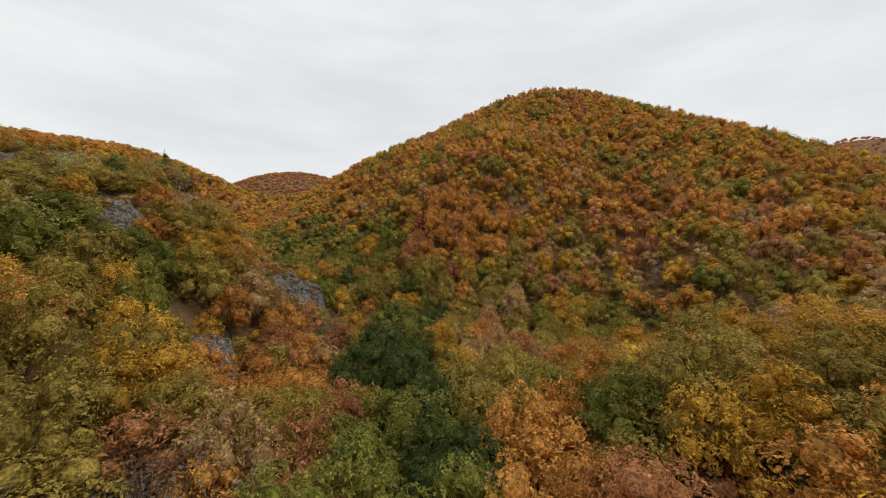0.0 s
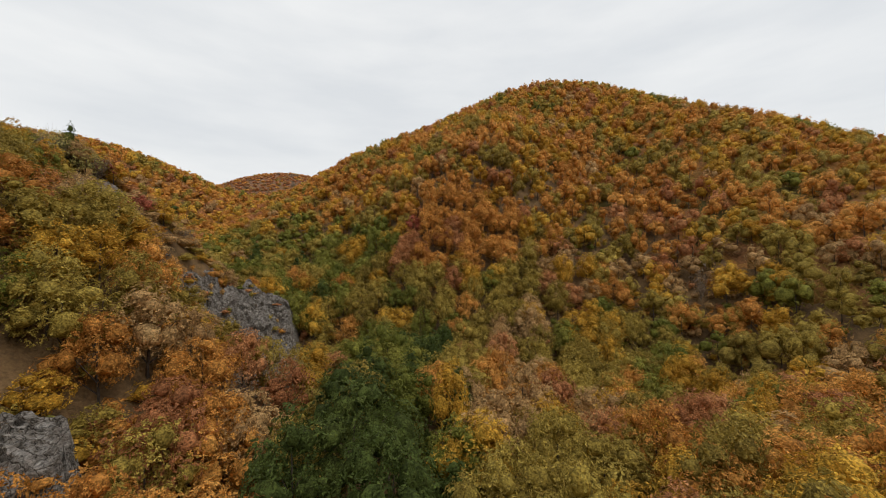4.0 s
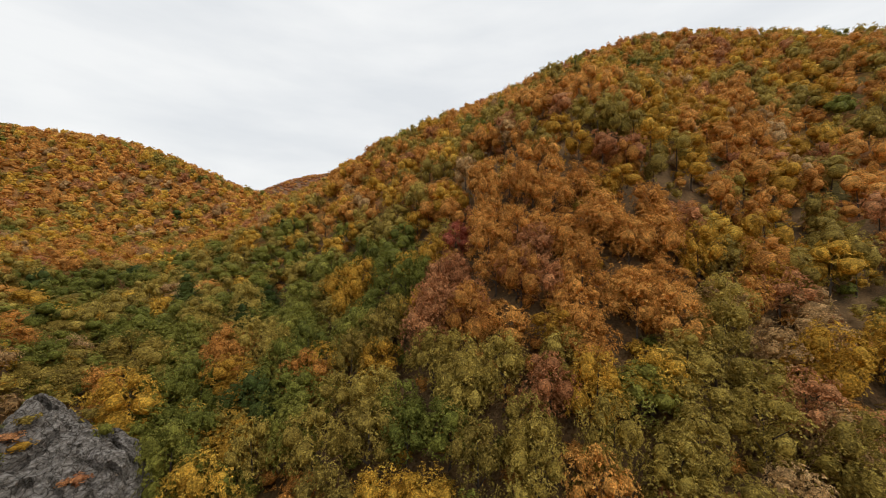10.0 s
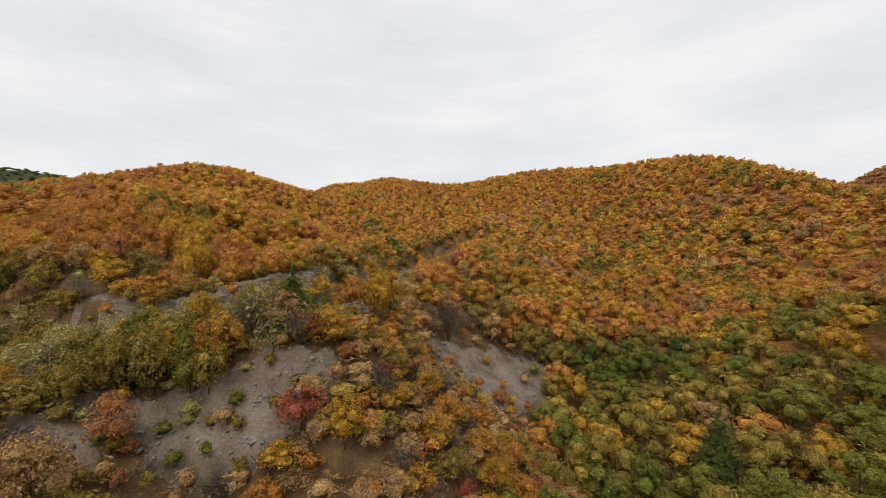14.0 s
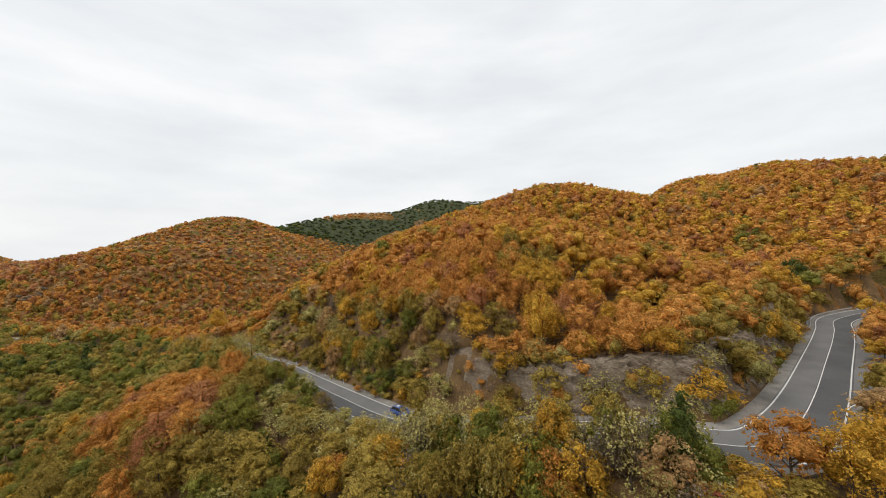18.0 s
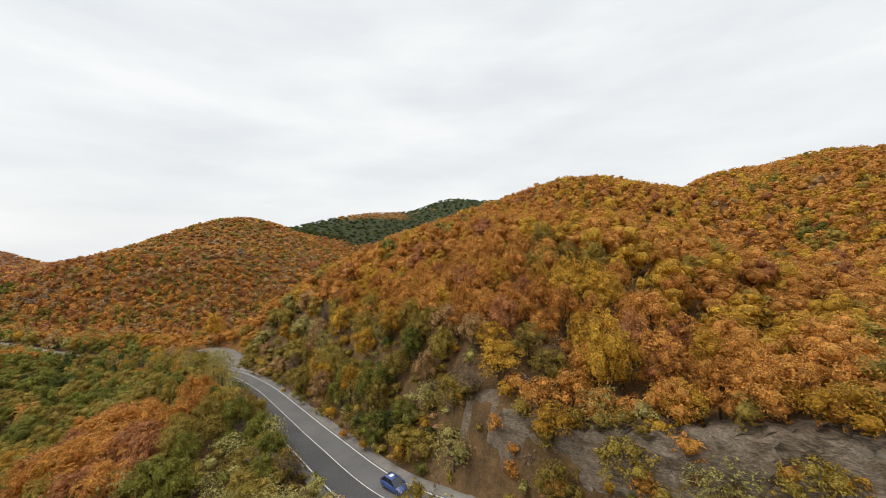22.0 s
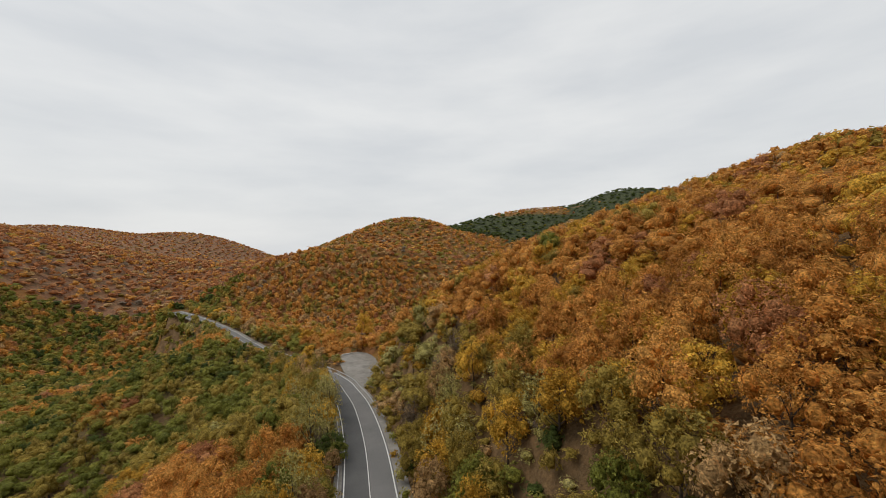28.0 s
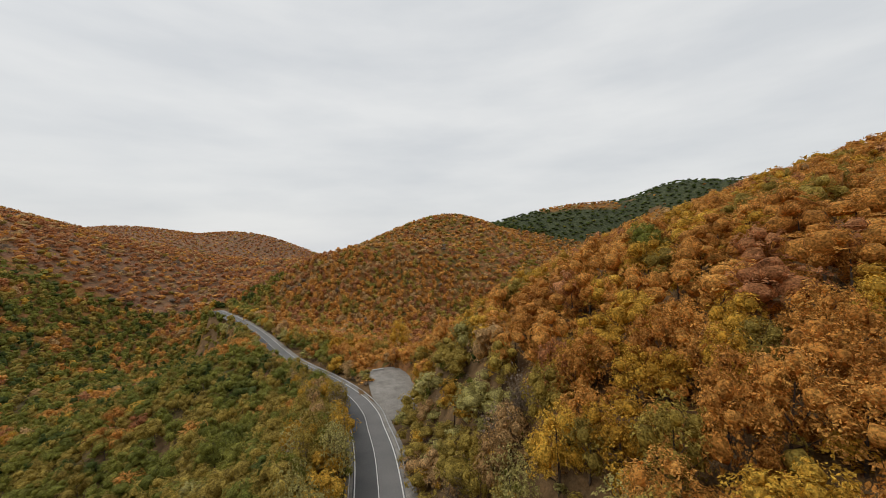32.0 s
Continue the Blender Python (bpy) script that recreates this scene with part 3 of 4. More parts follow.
for px, py in ((-198, 119), (-190, 119), (-182, 118), (-174, 117)):
    marker_post(along(px, py), 5.3)


def slab(name, outline, z, mat, thick=0.2):
    """A flat slab with the given outline."""
    bm = bmesh.new()
    top = bm.faces.new([bm.verts.new((x, y, z)) for x, y in outline])
    ext = bmesh.ops.extrude_face_region(bm, geom=[top])
    bmesh.ops.translate(bm, vec=(0, 0, -thick), verts=[g for g in ext["geom"] if isinstance(g, bmesh.types.BMVert)])
    bmesh.ops.recalc_face_normals(bm, faces=bm.faces[:])
    bmesh.ops.triangulate(bm, faces=bm.faces[:])
    me = bpy.data.meshes.new(name)
    bm.to_mesh(me)
    bm.free()
    me.materials.append(mat)
    return me


def build_layby():
    rng = np.random.default_rng(5)
    ring = []
    for i in range(48):
        a = 2 * math.pi * i / 48
        c, s = math.cos(a), math.sin(a)
        x = LAYBY[0] + (LAYBY[2] + 1.3) * math.copysign(abs(c) ** 0.6, c) + 0.12 * (LAYBY[1] - s * LAYBY[3] - LAYBY[1]) * 0.3
        ring.append((x + rng.uniform(-0.25, 0.25), LAYBY[1] + (LAYBY[3] + 1.5) * math.copysign(abs(s) ** 0.6, s) + rng.uniform(-0.3, 0.3)))
    ob = new("layby", slab("layby", ring, LAYBY[4], GRAVEL, 0.5))
    tagged(ob, "pale gravel lay-by beside the road bend", "lay-by", kind="structure")
    block = new("concrete_block", box_mesh("concrete_block", 4.2, 0.7, 0.75, CONCRETE, 0.06))
    block.matrix_world = pose(-95.5, -97, LAYBY[4] - 0.25, 0, 0, 8)
    tagged(block, "long pale concrete block at the end of the lay-by", "concrete block")


build_layby()


# ---- rock ----
def ball():
    """Twenty triangles of a rough ball."""
    g = (1 + 5 ** 0.5) / 2
    v = np.array([(-1, g, 0), (1, g, 0), (-1, -g, 0), (1, -g, 0), (0, -1, g), (0, 1, g), (0, -1, -g), (0, 1, -g), (g, 0, -1), (g, 0, 1), (-g, 0, -1), (-g, 0, 1)], float)
    d = np.linalg.norm(v[:, None] - v[None], axis=2)
    f = []
    for i in range(12):
        for j in range(i + 1, 12):
            for k in range(j + 1, 12):
                if max(d[i, j], d[j, k], d[i, k]) < 2.1:
                    out = np.dot(np.cross(v[j] - v[i], v[k] - v[i]), v[i]) > 0
                    f.append((i, j, k) if out else (i, k, j))
    return v / np.linalg.norm(v[0]), np.array(f)


BALL = ball()


def fractured(x, y, z, scale):
    """Broken relief: blocks with steps between them and small ridges."""
    d, p = noise.voronoi(Vector((x, y, z * 1.6)) * scale)
    block = noise.cell(p[0] * 7.3)
    return 0.55 * block - 0.5 * max(0.0, 0.16 - (d[1] - d[0])) / 0.16 + 0.45 * noise.noise(Vector((x, y, z)) * scale * 3.1)


CRAG_TOPS = []


def build_crag(cx, cy, rx, ry, turn, rise, cap):
    """A rock that breaks out of the slope, with ledges, cracks and loose blocks at its foot."""
    c, s = math.cos(radians(turn)), math.sin(radians(turn))
    n = max(20, int(rx * 2.2 / 0.28)), max(20, int(ry * 2.2 / 0.28))
    gu, gv = np.meshgrid(np.linspace(-1.1, 1.1, n[0]), np.linspace(-1.1, 1.1, n[1]))
    x, y = cx + c * gu * rx - s * gv * ry, cy + s * gu * rx + c * gv * ry
    r = np.hypot(gu, gv) + 0.10 * np.sin(5 * np.arctan2(gv, gu) + cx)
    f = ease((1.02 - r) / 0.42)
    g = ground(x, y)
    z = g - 0.8 + f * (rise + 0.8)
    top = cap - 0.55 * (x - cx) + 1.3 * np.sin(x * 0.55 + 0.8 * np.sin(y * 0.4)) + 0.9 * np.sin(y * 0.7 + x * 0.2)
    z = np.where(z > top, top + 0.15 * (z - top), z)
    v = []
    for a, b, h, w in zip(x.ravel(), y.ravel(), z.ravel(), f.ravel()):
        tilt = Vector((a * 0.8 + h * 0.6, b, h * 0.8 - a * 0.5))
        d, p = noise.voronoi(tilt * 0.38)
        big = (noise.cell(p[0] * 5.1) - 0.5) - 0.5 * max(0.0, 1 - (d[1] - d[0]) / 0.2)
        d, p = noise.voronoi(tilt * 1.25)
        small = (noise.cell(p[0] * 3.7) - 0.5) - 0.7 * max(0.0, 1 - (d[1] - d[0]) / 0.16)
        swell = noise.noise(tilt * 0.16)
        fine = noise.noise(tilt * 3.2)
        v.append((a + w * (0.5 * big + 0.16 * small), b - w * (0.4 * big + 0.14 * small), h + w * (0.75 * swell + 0.55 * big + 0.3 * small + 0.12 * fine)))
    i = (np.arange(n[1] - 1)[:, None] * n[0] + np.arange(n[0] - 1)[None, :]).ravel()
    q = np.stack([i, i + 1, i + n[0] + 1, i + n[0]], -1)
    ob = new("rock_outcrop", mesh_from("rock_outcrop", np.array(v) - np.array((cx, cy, 0)), q, [CRAG_ROCK]))
    ob.location = (cx, cy, 0)
    tagged(ob, "fractured grey limestone outcrop breaking out of the wooded slope", "rock", "rock outcrops on the slope")
    rng = np.random.default_rng(int(abs(cx)))
    inner = np.where(f.ravel() > 0.25)[0]
    CRAG_TOPS.extend(v[k] for k in rng.choice(inner, int(rx * ry * 0.3)))
    for k in range(10):
        a = rng.uniform(0, 6.28)
        px, py = cx + c * math.cos(a) * rx * 0.9 - s * math.sin(a) * ry * 0.9, cy + s * math.cos(a) * rx * 0.9 + c * math.sin(a) * ry * 0.9
        m = BALL[0] * rng.uniform(0.6, 1.2, (12, 1)) * rng.uniform(0.4, 1.0) * np.array([1, 0.8, 0.65])
        block = part("loose_block", mesh_from("loose_block", m, BALL[1], [CRAG_ROCK]), ob)
        block.location = (px - cx, py - cy, float(ground(np.array([px]), np.array([py]))[0]) + 0.5)


for e, rise, cap in zip(CRAGS, (10.5, 4.5, 6.0, 5.5), (50.5, 56, 70, 80)):
    build_crag(*e, rise, cap)


def build_cutting():
    """The rock face beside the road, blasted out of the hill's foot."""
    s, e = along(-172, 117), along(-79.6, 57)
    idx = np.linspace(s, e - 1, (e - s) * 4)
    p = np.stack([np.interp(idx, np.arange(len(LINE)), LINE[:, k]) for k in range(3)], -1)
    t = np.stack([np.interp(idx, np.arange(len(LINE)), TANGENT[:, k]) for k in range(2)], -1)
    n = np.stack([t[:, 1], -t[:, 0]], -1)
    ds = np.concatenate([np.linspace(5.6, 9.9, 19), np.linspace(10.2, 14.0, 8)])
    v = []
    for i in range(len(p)):
        fade = min(1.0, i / 40, (len(p) - i) / 60)
        for k, d in enumerate(ds):
            x, y = p[i, :2] + n[i] * d
            v.append((x, y, i, d, fade * min(1.0, (ds[-1] - d) / 2.5)))
    v = np.array(v)
    z = ground(v[:, 0], v[:, 1])
    out = []
    for (x, y, i, d, f), h in zip(v, z):
        nx, ny = n[int(i)]
        k = fractured(x, y, h * 0.6, 0.35)
        j = fractured(x, y + 17, h, 0.95)
        push = f * (0.75 + 0.8 * k + 0.35 * j) - 0.5 * (1 - f)
        foot = float(ease((d - 5.6) / 2.0))
        out.append((x - nx * push * 0.8 * foot, y - ny * push * 0.8 * foot, h - 0.5 + foot * (0.75 + 0.5 * push)))
    m = len(ds)
    q = [(a * m + b, a * m + b + 1, (a + 1) * m + b + 1, (a + 1) * m + b) for a in range(len(p) - 1) for b in range(m - 1)]
    ob = new("rock_cutting", mesh_from("rock_cutting", out, q, [CLIFF]))
    tagged(ob, "brown and grey cracked rock face of the road cutting", "rock face", kind="structure")


build_cutting()


def build_scree(cx, cy, rx, ry, turn):
    """A bare stony slope with ragged edges."""
    c, s = math.cos(radians(turn)), math.sin(radians(turn))
    n = int(rx * 4.4), int(ry * 4.4)
    gu, gv = np.meshgrid(np.linspace(-1.2, 1.2, n[0]), np.linspace(-1.2, 1.2, n[1]))
    x, y = cx + c * gu * rx - s * gv * ry, cy + s * gu * rx + c * gv * ry
    wob = np.array([noise.noise((a * 0.35, b * 0.35, 4.0)) for a, b in zip(x.ravel(), y.ravel())]).reshape(x.shape)
    fine = np.array([fractured(a, b, 0, 1.3) for a, b in zip(x.ravel(), y.ravel())]).reshape(x.shape)
    f = ease((1.05 - np.hypot(gu, gv) + 0.3 * wob) / 0.18)
    z = ground(x, y) - 0.5 + f * (1.15 + 0.25 * wob) + 0.1 * f * fine
    v = np.stack([x, y, z], -1).reshape(-1, 3)
    i = (np.arange(n[1] - 1)[:, None] * n[0] + np.arange(n[0] - 1)[None, :]).ravel()
    tagged(new("scree_slope", mesh_from("scree_slope", v, np.stack([i, i + 1, i + n[0] + 1, i + n[0]], -1), [SCREE])), "bare grey-brown slope of loose stones", "scree", kind="structure")


def stone_mesh(seed):
    rng = np.random.default_rng(seed)
    v = BALL[0] * rng.uniform(0.65, 1.2, (12, 1)) * np.array([1, 0.75, 0.5])
    return mesh_from("boulder", v, BALL[1], [ROCK])


def build_stones():
    rng = np.random.default_rng(11)
    shapes = [stone_mesh(i) for i in range(6)]
    V, Q, n = [], [], 0
    for cx, cy, rx, ry, turn in SCREES:
        build_scree(cx, cy, rx, ry, turn)
        c, s = math.cos(radians(turn)), math.sin(radians(turn))
        for i in range(int(rx * ry * 9)):
            a, r = rng.uniform(0, 6.28), math.sqrt(rng.uniform(0, 1))
            u, w = math.cos(a) * r * rx, math.sin(a) * r * ry
            x, y = cx + c * u - s * w, cy + s * u + c * w
            z = float(ground(np.array([x]), np.array([y]))[0]) + 0.62
            size = 0.12 + 0.3 * rng.uniform(0, 1) ** 4
            if i < 24:
                ob = new("boulder", shapes[i % 6])
                k = rng.uniform(0.35, 0.75)
                ob.matrix_world = pose(x, y, z + 0.05, rng.uniform(-20, 20), rng.uniform(-20, 20), rng.uniform(0, 360)) @ Matrix.Diagonal((k, k, k, 1))
                tagged(ob, "grey angular boulder lying on the scree", "boulder", "boulders on the scree")
                continue
            b = BALL[0] * rng.uniform(0.6, 1.2, (12, 1)) * np.array([1, 0.8, 0.55]) * size
            V.append(b + np.array([x, y, z]))
            Q.append(BALL[1] + n)
            n += 12
    tagged(new("rubble", mesh_from("rubble", np.concatenate(V), np.concatenate(Q), [ROCK])), "loose grey stones strewn over the bare slope", "rubble", kind="stuff")


build_stones()


# ---- trees ----
def blades(rng, at, out, size, wild=0.5):
    """Leaf clusters: a small pointed blade at each place, turned mostly outwards."""
    n = len(at)
    nor = out + np.array([0, 0, 0.45]) + rng.normal(0, wild, (n, 3))
    nor /= np.linalg.norm(nor, axis=1)[:, None]
    a = np.cross(nor, rng.normal(0, 1, (n, 3)))
    a /= np.linalg.norm(a, axis=1)[:, None]
    b = np.cross(nor, a)
    s = size * rng.uniform(0.55, 1.3, (n, 1))
    k = rng.uniform(-0.4, 0.4, (n, 1)) * s
    v = np.stack([at - a * s * 0.75, at + a * s * 0.5 + b * s * 0.75 + nor * k * 0.4, at + a * s * 0.55 - b * s * 0.7 + k * a], 1)
    return v.reshape(-1, 3), np.arange(3 * n).reshape(-1, 3)


def join(pieces):
    v, q, n = [], [], 0
    for a, b in pieces:
        v.append(a)
        q.append(b + n)
        n += len(a)
    return np.concatenate(v), np.concatenate(q)


def broadleaf(seed, count, size, lobes=7, tall=1.0, full=True):
    """A crown one wide and 'tall' high, standing on z = 0: leaf clusters all over uneven boughs, round added solid
    leaf-coloured balls.
    """
    rng = np.random.default_rng(seed)
    c, r = [], []
    for i in range(lobes):
        a, h = 2.4 * i + rng.uniform(-0.6, 0.6), (i + 0.6) / lobes
        wide = 0.36 * math.sin(math.pi * (0.25 + 0.68 * h)) * rng.uniform(0.7, 1.15)
        wide *= (0.0, 0.35, 0.6)[min(lobes, 3) - 1] if lobes < 4 else 1
        c.append((math.cos(a) * wide, math.sin(a) * wide, tall * (0.2 + 0.62 * h)))
        r.append(rng.uniform(0.13, 0.23) * (1.15 - 0.45 * h) * (1.9 if lobes < 3 else 1.4 if lobes < 8 else 1.05))
    c, r = np.array(c), np.array(r)
    n = count * 2
    pick = rng.choice(lobes, n, p=r ** 2 / (r ** 2).sum())
    d = rng.normal(0, 1, (n, 3))
    d[:, 2] += 0.35
    d /= np.linalg.norm(d, axis=1)[:, None]
    at = c[pick] + d * (r[pick] * rng.uniform(0.7 if full else 0.3, 1.3 if full else 1.4, n))[:, None]
    deep = (np.linalg.norm(at[:, None, :] - c[None], axis=2) / r[None]).min(1)
    keep = np.argsort(-deep)[:count]
    pieces = [blades(rng, at[keep], d[keep], size)]
    near = lobes > 8
    # solid leaf-coloured balls added to fill the crown and block light through it
    for i, (ci, ri) in enumerate(zip(c, r)):
        if full and (not near or i % 2 == 0):
            pieces.append((BALL[0] * rng.uniform(0.55, 0.82, (12, 1)) * (1.15 if near else 1.25) * ri + ci, BALL[1]))
    return (*join(pieces), count)


def conifer(seed, count, size, tall=1.35):
    """A pointed dark crown of drooping layers."""
    rng = np.random.default_rng(seed)
    h = 1 - np.sqrt(rng.uniform(0, 1, count))
    h = np.clip(np.round(h * 9) / 9 + rng.normal(0, 0.025, count), 0, 1)
    a = rng.uniform(0, 2 * math.pi, count)
    rad = 0.46 * (1 - h) ** 0.75 * rng.uniform(0.5, 1.1, count) + 0.02
    at = np.stack([np.cos(a) * rad, np.sin(a) * rad, tall * (0.06 + 0.94 * h) - rad * 0.15], -1)
    out = np.stack([np.cos(a) * 0.5, np.sin(a) * 0.5, np.full(count, 0.7)], -1)
    pieces = [blades(rng, at, out, size)]
    for i in range(4):
        pieces.append((BALL[0] * np.array([1, 1, 1.2]) * 0.30 * (1 - i * 0.23) + np.array([0, 0, tall * (0.2 + 0.2 * i)]), BALL[1]))
    return (*join(pieces), count)


def stick(a, b, ra, rb, sides=4):
    a, b = np.array(a, float), np.array(b, float)
    w = (b - a) / np.linalg.norm(b - a)
    u = np.cross(w, (0.3, 1, 0.2))
    u /= np.linalg.norm(u)
    x = np.cross(w, u)
    ang = np.arange(sides) * 2 * math.pi / sides
    ring = np.cos(ang)[:, None] * u + np.sin(ang)[:, None] * x
    v = np.concatenate([a + ring * ra, b + ring * rb])
    i = np.arange(sides)
    return v, split(np.stack([i, (i + 1) % sides, (i + 1) % sides + sides, i + sides], -1))


def trunk(seed, foot=0.9, tall=1.0, limbs=5, sides=5):
    """A tapered trunk that starts 'foot' below the crown's base, with limbs inside the crown; crown one wide."""
    rng = np.random.default_rng(seed)
    top = np.array([rng.uniform(-0.05, 0.05), rng.uniform(-0.05, 0.05), tall * 0.75])
    bend = np.array([rng.uniform(-0.04, 0.04), rng.uniform(-0.04, 0.04), 0.1])
    out = [stick((0, 0, -foot), bend, 0.032, 0.024, sides), stick(bend, top, 0.024, 0.008, sides)]
    for i in range(limbs):
        s = bend + (top - bend) * rng.uniform(0.05, 0.6)
        a, l = rng.uniform(0, 6.28), rng.uniform(0.2, 0.36)
        out.append(stick(s, s + np.array([math.cos(a) * l, math.sin(a) * l, l * rng.uniform(0.5, 1.0)]), 0.013, 0.004, 3))
    return join(out)


def twiggy(seed, count, size, tall=0.9):
    """A half-bare bush: thin upright twigs and few leaves."""
    rng = np.random.default_rng(seed)
    k = count // 2
    a, lean = rng.uniform(0, 6.28, k), rng.uniform(0.05, 0.5, k)
    w = np.stack([np.cos(a) * lean, np.sin(a) * lean, rng.uniform(0.4, 1.0, k) * tall], -1)
    s = w * rng.uniform(0.0, 0.6, (k, 1))
    side = np.cross(w, rng.normal(0, 1, (k, 3)))
    side /= np.linalg.norm(side, axis=1)[:, None]
    e = s + w * 0.5 + rng.normal(0, 0.05, (k, 3))
    t = size * 0.16
    v = np.stack([s - side * t, s + side * t, e], 1).reshape(-1, 3)
    return (*join([(v, np.arange(3 * k).reshape(-1, 3)), blades(rng, w * rng.uniform(0.45, 1, (k, 1)), w, size * 0.75)]), 2 * k)


def table(*pairs):
    t, s = [], 0.0
    for k, w in pairs:
        s += w
        t.append((s, KINDS.index(k)))
    return [(a / s, k) for a, k in t]


MIX = {
    "valley": table(("dark", 1.1), ("green", 3.6), ("olive", 3.2), ("gold", 1.5), ("orange", 1.0), ("russet", 0.5), ("tan", 0.8)),
    "slope": table(("dark", 0.2), ("green", 1.3), ("olive", 3.6), ("gold", 2.2), ("orange", 3.4), ("russet", 0.7), ("tan", 1.8)),
    "warm": table(("olive", 0.8), ("gold", 0.8), ("orange", 5), ("russet", 3), ("red", 0.1)),
    "oak": table(("green", 0.6), ("olive", 1.8), ("gold", 2.4), ("orange", 5.4), ("russet", 0.9), ("tan", 1.2)),
    "roadside": table(("dark", 1.6), ("green", 4.2), ("olive", 3.6), ("pale", 1.0), ("gold", 0.4), ("orange", 0.7), ("tan", 0.8), ("twig", 0.8)),
    "verge": table(("green", 1.8), ("pale", 4), ("olive", 2.8), ("gold", 0.7), ("twig", 1.2)),
    "layby": table(("dark", 1), ("green", 2.4), ("pale", 1.6), ("olive", 1.6), ("orange", 0.5), ("tan", 0.6), ("twig", 3)),
    "belt": table(("green", 2.0), ("pale", 2.2), ("olive", 3.6), ("gold", 0.8), ("tan", 1.0), ("twig", 1.2)),
    "cut": table(("green", 1.8), ("pale", 2), ("olive", 3), ("gold", 1.6), ("orange", 1.2), ("tan", 0.8), ("twig", 1.6)),
    "brown": table(("green", 0.6), ("olive", 2.6), ("gold", 1.4), ("orange", 4.2), ("russet", 1.2), ("tan", 1.6)),
    "dull": table(("green", 0.9), ("olive", 3.0), ("orange", 3.4), ("russet", 1.4), ("tan", 2.4), ("twig", 0.5)),
    "dell": table(("dark", 5), ("green", 3.4), ("olive", 1.3), ("russet", 1.4), ("twig", 0.5)),
    "scrub": table(("green", 1.0), ("olive", 3.2), ("gold", 0.7), ("orange", 1.2), ("russet", 0.6), ("tan", 2.4), ("red", 0.1), ("twig", 2.6)),
    "heath": table(("green", 1.6), ("olive", 4.6), ("gold", 0.3), ("orange", 0.5), ("russet", 0.8), ("tan", 1.4), ("twig", 2.6)),
    "tanwood": table(("green", 1.4), ("olive", 3.8), ("gold", 0.9), ("orange", 1.5), ("russet", 1.0), ("tan", 3.0), ("twig", 0.5)),
    "vale": table(("dark", 2.4), ("green", 3.8), ("olive", 2.4), ("gold", 0.3), ("orange", 1.1), ("russet", 0.5)),
    "red": table(("olive", 0.6), ("gold", 1.2), ("orange", 4.4), ("russet", 2.0), ("red", 0.5)),
    "bank": table(("green", 2.4), ("dark", 0.5), ("olive", 3.4), ("pale", 1.4), ("gold", 1.1), ("tan", 1.2), ("twig", 1.4)),
    "far": table(("green", 0.6), ("olive", 2.6), ("orange", 4), ("russet", 1.0), ("tan", 2.6)),
    "mauve": table(("olive", 1.2), ("orange", 1.8), ("russet", 3.4), ("tan", 1.4), ("twig", 0.9)),
    "pine": table(("dark", 7), ("green", 0.9), ("orange", 0.5)),
}


def choose(x, y, z, patch, pick, d, pine):
    """The kind of tree that grows at a place."""
    if pine:
        name = "far" if patch < -0.75 else "pine"
    elif mauve_wood(x, y):
        name = "mauve"
    elif math.hypot(x, y) > 700:
        name = "far"
    elif -52 < x < -17 and 12 < y < 114:
        name = "heath" if patch > -0.35 else "slope"
    elif -17 <= x < 3 and 18 < y < 122:
        name = "dell" if abs(x + 5) < 7 + 5 * patch else "valley"
    elif x >= 3 and -30 < y < 112:
        name = "tanwood" if patch > -0.45 else "slope"
    elif x > -45 and y > -30:
        low = z - 42 + 16 * patch
        red = math.hypot((x - 9) / 27, (y - 156) / 24) + 0.6 * patch
        name = "red" if red < 0.75 else "warm" if patch > 0.3 and z > 66 else ("valley" if low < 6 and x > 28 or x < -8 and z < 72 else "tanwood" if z < 62 else "slope")
    elif d < 16 and x > -80 and 30 < y < 98:
        name = "verge"
    elif 125 < y < 215 and x > (-66 if y < 142 else -112) and patch > -0.35 and z < 80:
        name = "valley"
    elif y > 62 and x > -112 and (x > -78 or y > 116) and y < 170:
        name = "scrub" if y < 150 else "slope"
    elif y > 120 and x > -260:
        name = "slope" if patch < -0.1 else "brown"
    elif inside(x, y, -54, 0, 13, 27) < 1:
        name = "warm"
    elif x > -77 and -160 < y < 62:
        name = ("roadside" if y > -60 else "vale") if patch > -0.42 else "slope"
    elif x > -20 and -420 < y <= -160:
        name = "vale" if patch > -0.2 else "far"
    elif d < 11 or (d < 19 and x < -80 and -75 < y < 70):
        name = "cut" if y > 62 else "bank"
    elif y < -170:
        name = "dull"
    else:
        name = "oak"
    for a, k in MIX[name]:
        if pick <= a:
            return k
    return 0


def open_place(x, y):
    bare = np.zeros(np.shape(x), bool)
    for e in SCREES:
        bare |= inside(x, y, *e) < 0.95
    for e in CRAGS:
        bare |= inside(x, y, *e) < 0.92
    bare |= inside(x, y, LAYBY[0], LAYBY[1], LAYBY[2] + 3.0, LAYBY[3] + 3.0) < 1
    return bare


def rim(x, y):
    """Distance from the line that the valley and the road draw on the plan."""
    best = np.full(np.shape(x), 1e9)
    for (ax, ay), (bx, by) in zip([(0, 0), (-4, 110), (-40, 105)], [(-4, 110), (-40, 105), (-84, 38)]):
        dx, dy = bx - ax, by - ay
        u = np.clip(((x - ax) * dx + (y - ay) * dy) / (dx * dx + dy * dy), 0, 1)
        best = np.minimum(best, np.hypot(x - ax - u * dx, y - ay - u * dy))
    return best


